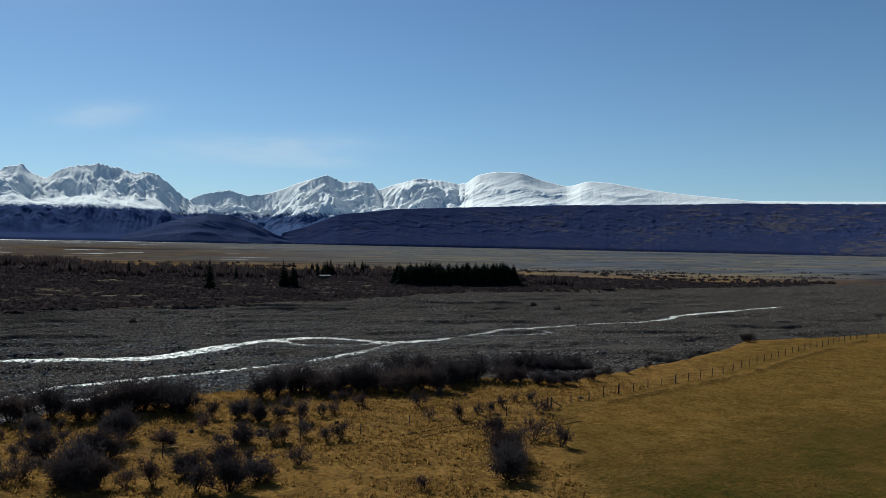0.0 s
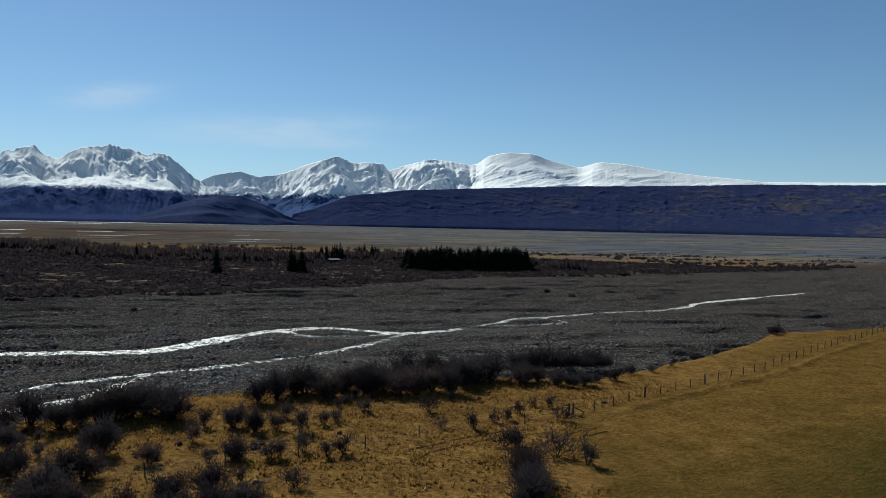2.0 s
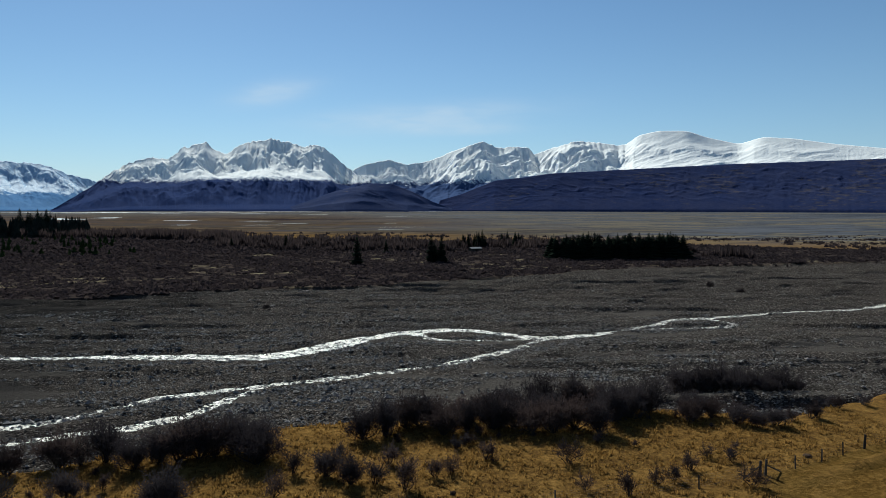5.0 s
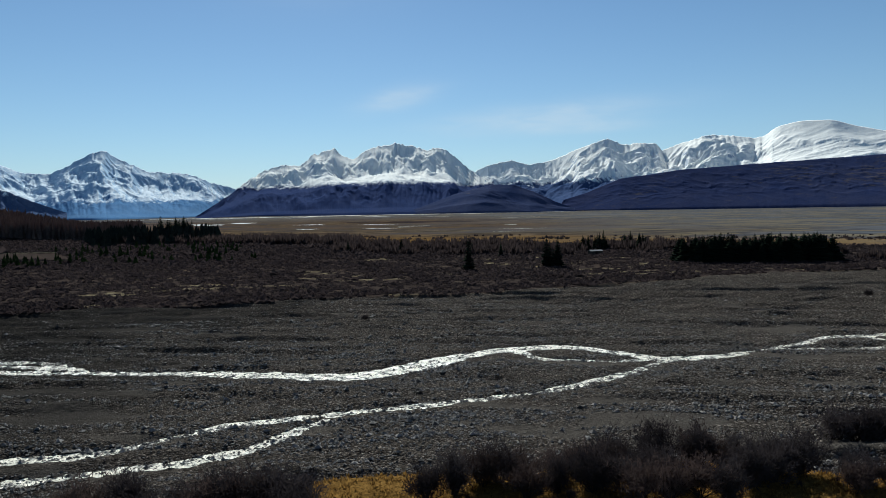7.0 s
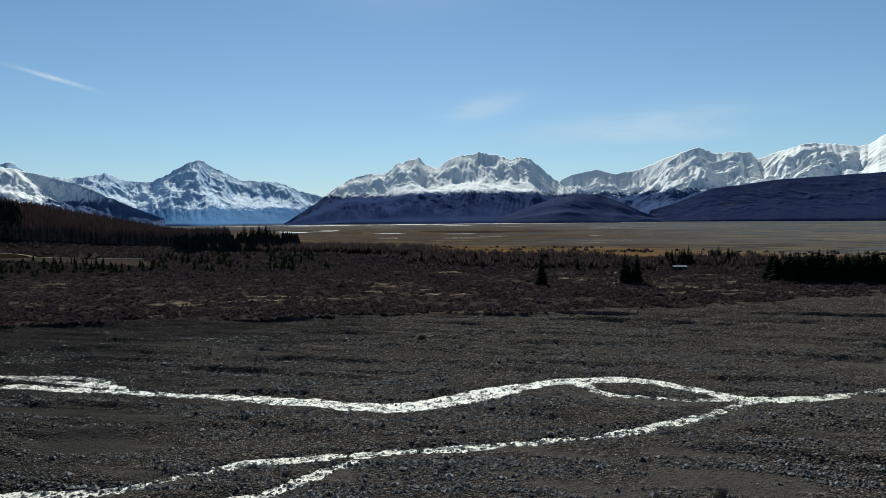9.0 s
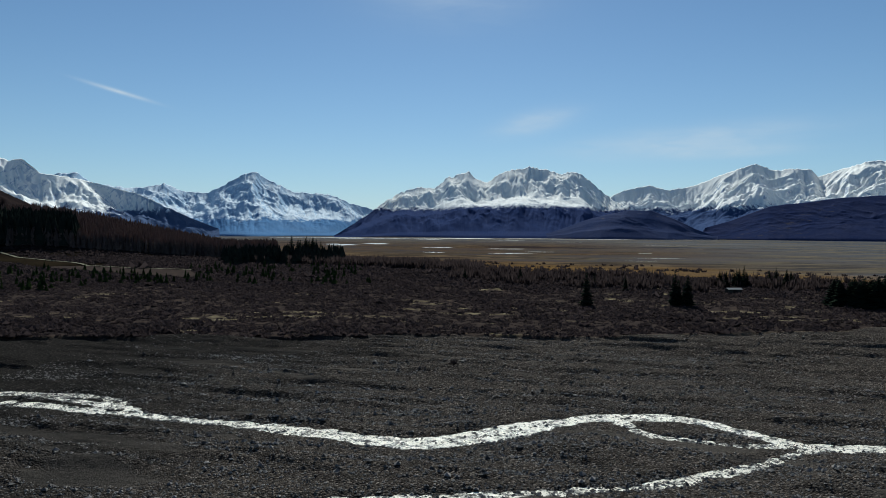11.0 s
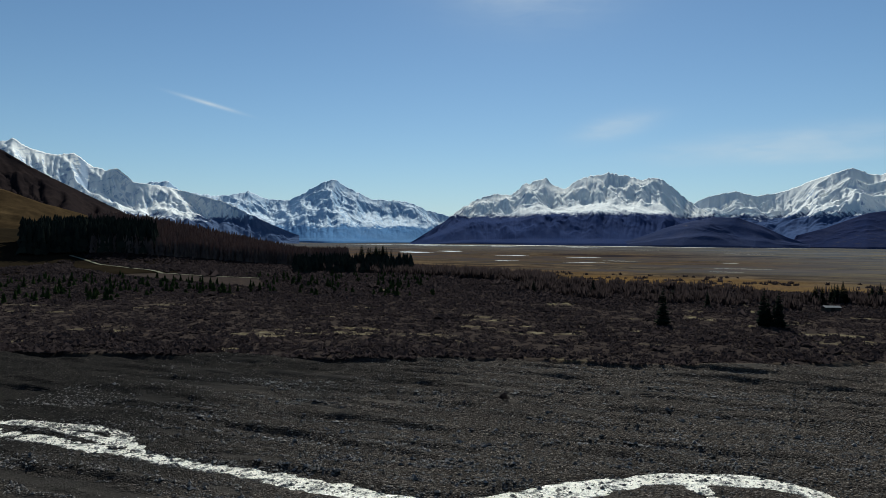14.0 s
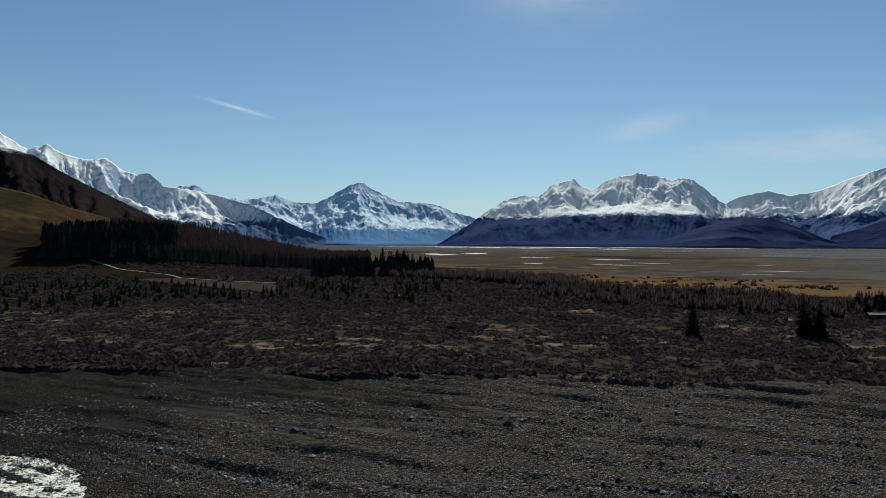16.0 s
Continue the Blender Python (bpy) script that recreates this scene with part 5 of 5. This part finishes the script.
drop_all(tree_kinds, [(rng.uniform(108, 122), rng.uniform(218, 236), rng.uniform(0.7, 1.05)) for k in range(9)] + [(rng.uniform(131, 143), rng.uniform(218, 236), rng.uniform(0.7, 1.0)) for k in range(10)], "conifers by the shed", rng)
drop_all(block_kinds, [(127 + 56 * u + rng.normal(0, 0.6), 127 - 10 * u + rng.uniform(0, 12), rng.uniform(0.95, 1.05)) for u in np.linspace(0, 1, 130)], "shelter belt conifers", rng)
drop_all(tree_kinds, [(-197 + rng.normal(0, 8), 515 + rng.normal(0, 6), rng.uniform(1.6, 2.3)) for k in range(14)], "conifer clump", rng)
discard(tree_kinds + block_kinds)


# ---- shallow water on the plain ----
# pale base colour stands in for the bright glints on the pools
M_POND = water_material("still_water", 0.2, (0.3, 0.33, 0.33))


def pond(cx, cy, rx, ry, seed, label):
    """A long shallow pool with a ragged shore."""
    n, rings = 72, 5
    a = np.linspace(0, 2 * math.pi, n, endpoint=False)
    r = 1 + 0.45 * fbm(np.cos(a) * 2.5 + seed, np.sin(a) * 2.5, 4, seed, 0.65)
    f = np.linspace(0.02, 1, rings)[:, None]
    X, Y = cx + rx * r * np.cos(a) * f, cy + ry * r * np.sin(a) * f
    i = np.arange(rings * n).reshape(rings, n)
    j = np.roll(i, -1, 1)
    quads = np.stack([i[:-1], i[1:], j[1:], j[:-1]], -1).reshape(-1, 4)
    me = raw_mesh("pond", np.stack([X, Y, np.full(X.shape, 0.42)], -1).reshape(-1, 3), quads, True)
    me.materials.append(M_POND)
    return tagged(new("pond", me), label, "water", kind="structure")


for k, (cx, cy, rx, ry) in enumerate(((-350, 1240, 38, 60), (-318, 1400, 30, 60), (-395, 1330, 20, 40), (-140, 1080, 36, 14), (-20, 1010, 40, 10), (35, 850, 30, 7), (165, 826, 14, 8), (-8, 767, 34, 7),
                                      (-110, 790, 20, 8), (150, 640, 30, 4), (120, 560, 22, 3), (-900, 2650, 130, 30), (-750, 2820, 160, 40), (-640, 2500, 80, 22), (-430, 2760, 100, 26), (-120, 2700, 90, 22), (190, 2760, 110, 20), (460, 2900, 120, 26), (-330, 2350, 70, 18), (120, 1900, 60, 14), (-560, 2700, 120, 60), (-250, 2850, 150, 50), (60, 2900, 180, 45), (330, 2800, 120, 40), (-60, 2300, 60, 25), (620, 2900, 160, 30), (300, 1500, 60, 14))):
    pond(cx, cy, 0.75 * rx, (1.5 if cy > 2200 else 0.7) * ry, 170 + k, "shallow silver water lying on the plain")


# ---- farm track on the rise ----
M_TRACK = plant_material("pale_track_gravel", (0.14, 0.13, 0.09), (0.26, 0.24, 0.18), 0.6)
line = TRACK
d = np.gradient(line, axis=0)
d /= np.hypot(d[:, 0], d[:, 1])[:, None]
P = line[:, None] + np.stack([-d[:, 1], d[:, 0]], -1)[:, None] * np.linspace(-1.6, 1.6, 5)[None, :, None]
tz = on_hill(P[..., 0].ravel(), P[..., 1].ravel()).reshape(P.shape[:2]).max(1, keepdims=True) + 0.25 + np.zeros(P.shape[:2])
t_me = grid_mesh("farm_track", P[..., 0], P[..., 1], tz)
t_me.materials.append(M_TRACK)
tagged(new("farm_track", t_me), "pale gravel farm track along the wooded rise", "road", kind="structure")


# ---- shed among the conifers ----
def box(lo, hi):
    (x0, y0, z0), (x1, y1, z1) = lo, hi
    co = [(x, y, z) for z in (z0, z1) for y in (y0, y1) for x in (x0, x1)]
    return co, [(0, 2, 3, 1), (4, 5, 7, 6), (0, 1, 5, 4), (2, 6, 7, 3), (0, 4, 6, 2), (1, 3, 7, 5)]


def shed(x, y, turn):
    """A low farm shed: four walls, a shallow gable roof with eaves, and a sliding door."""
    root = new("shed")
    root.matrix_basis = pose(x, y, float(ground_height(np.array([x]), np.array([y]))[0]) - 0.1, 0, 0, turn) @ Matrix.Diagonal((0.68, 0.68, 0.8, 1))
    for lo, hi in (((-4.5, -2.5, 0), (4.5, -2.35, 2.4)), ((-4.5, 2.35, 0), (4.5, 2.5, 2.4)), ((-4.5, -2.35, 0), (-4.35, 2.35, 2.4)), ((4.35, -2.35, 0), (4.5, 2.35, 2.4))):
        part("wall", raw_mesh("wall", *box(lo, hi)), M_POST, root)
    co = [(-4.8, -2.9, 2.3), (4.8, -2.9, 2.3), (4.8, 0, 3.1), (-4.8, 0, 3.1), (4.8, 2.9, 2.3), (-4.8, 2.9, 2.3)]
    co += [(a, b, c + 0.08) for a, b, c in co]
    part("roof", raw_mesh("roof", co, [(0, 3, 2, 1), (3, 5, 4, 2), (6, 7, 8, 9), (9, 8, 10, 11), (0, 1, 7, 6), (5, 11, 10, 4), (1, 2, 8, 7), (2, 4, 10, 8), (0, 6, 9, 3), (3, 9, 11, 5)]), M_ROOF, root, "pale weathered iron roof")
    part("door", raw_mesh("door", *box((-1.2, -2.58, 0.05), (1.2, -2.5, 2.1))), M_STEM, root)
    return tagged(root, "low grey farm shed with a pale iron roof", "shed")


M_ROOF, r_nt, r_b = material("weathered_iron_roof")
r_nt.links.new(ramp(r_nt, noise_node(r_nt, 1.5, 4, 0.6, place(r_nt)), [(0.3, (0.045, 0.045, 0.045)), (0.7, (0.085, 0.083, 0.08))]), r_b.inputs["Base Color"])
r_b.inputs["Metallic"].default_value, r_b.inputs["Roughness"].default_value = 0.3, 0.5
shed(104.5, 189, 8)


# ---- boulders on the terrace ----
def boulder(size, seed, label):
    """A weathered stone, half sunk, with broken faces."""
    bm = bmesh.new()
    bmesh.ops.create_icosphere(bm, subdivisions=3, radius=1.0)
    for v in bm.verts:
        k = 1 + 0.3 * noise.noise(v.co * 1.1 + Vector((seed, 0, 0))) + 0.12 * noise.noise(v.co * 3.3 + Vector((0, seed, 0)))
        v.co = Vector((v.co.x * k * size, v.co.y * k * size * 0.8, max(v.co.z * k, -0.35) * size * 0.6))
    me = bpy.data.meshes.new("boulder")
    bm.to_mesh(me)
    bm.free()
    me.materials.append(M_BOULDER)
    return tagged(new("boulder", me), label, "boulder", "boulders on the terrace")


M_BOULDER = plant_material("lichened_rock", (0.035, 0.022, 0.015), (0.085, 0.055, 0.036), 2.5)
for k, (x, y, size) in enumerate(((2.8, -120.4, 0.55), (5.0, -119.6, 0.6), (6.4, -120.2, 0.7), (7.0, -119.3, 0.5), (4.9, -129.2, 0.35), (0.4, -116.8, 0.4), (14.5, -119.0, 0.3), (45.8, -118.3, 0.35))):
    boulder(size, 3.7 * k, "dark weathered boulder in tawny grass").matrix_basis = pose(x, y, float(ground_height(np.array([x]), np.array([y]))[0]) + 0.1 * size, 0, 0, 47 * k)


# ---- wheel ruts on the terrace ----
M_RUT = plant_material("trodden_earth", (0.028, 0.016, 0.0072), (0.072, 0.044, 0.016), 1.5)
RUTS = [[(18.5, -126.8), (22.2, -125.9), (25.7, -125.1), (29.9, -124.4), (33.2, -124.6)], [(27.4, -129.5), (29.5, -130.1), (31.8, -129.2), (34.7, -127.4), (37.9, -125.4)], [(29.3, -130.4), (33.4, -128.4), (36.6, -127.2), (38.8, -127.0)]]


def rut(points):
    """A pair of shallow worn wheel lines, laid just over the grass."""
    line = smooth_line(points, 0.4)
    d = np.gradient(line, axis=0)
    d /= np.maximum(np.hypot(d[:, 0], d[:, 1]), 1e-6)[:, None]
    side = np.stack([-d[:, 1], d[:, 0]], -1)
    for off in (-0.8, 0.8):
        half = 0.16 + 0.07 * fbm(line[:, 0], line[:, 1], 3, 93)
        P = line[:, None] + side[:, None] * (off + half[:, None] * np.linspace(-1, 1, 4))[..., None]
        me = grid_mesh("wheel_rut", P[..., 0], P[..., 1], ground_height(P[..., 0], P[..., 1]) + 0.035)
        me.materials.append(M_RUT)
        tagged(new("wheel_rut", me), "worn brown wheel rut in tawny grass", "track", kind="structure")


for course in RUTS:
    rut(course)
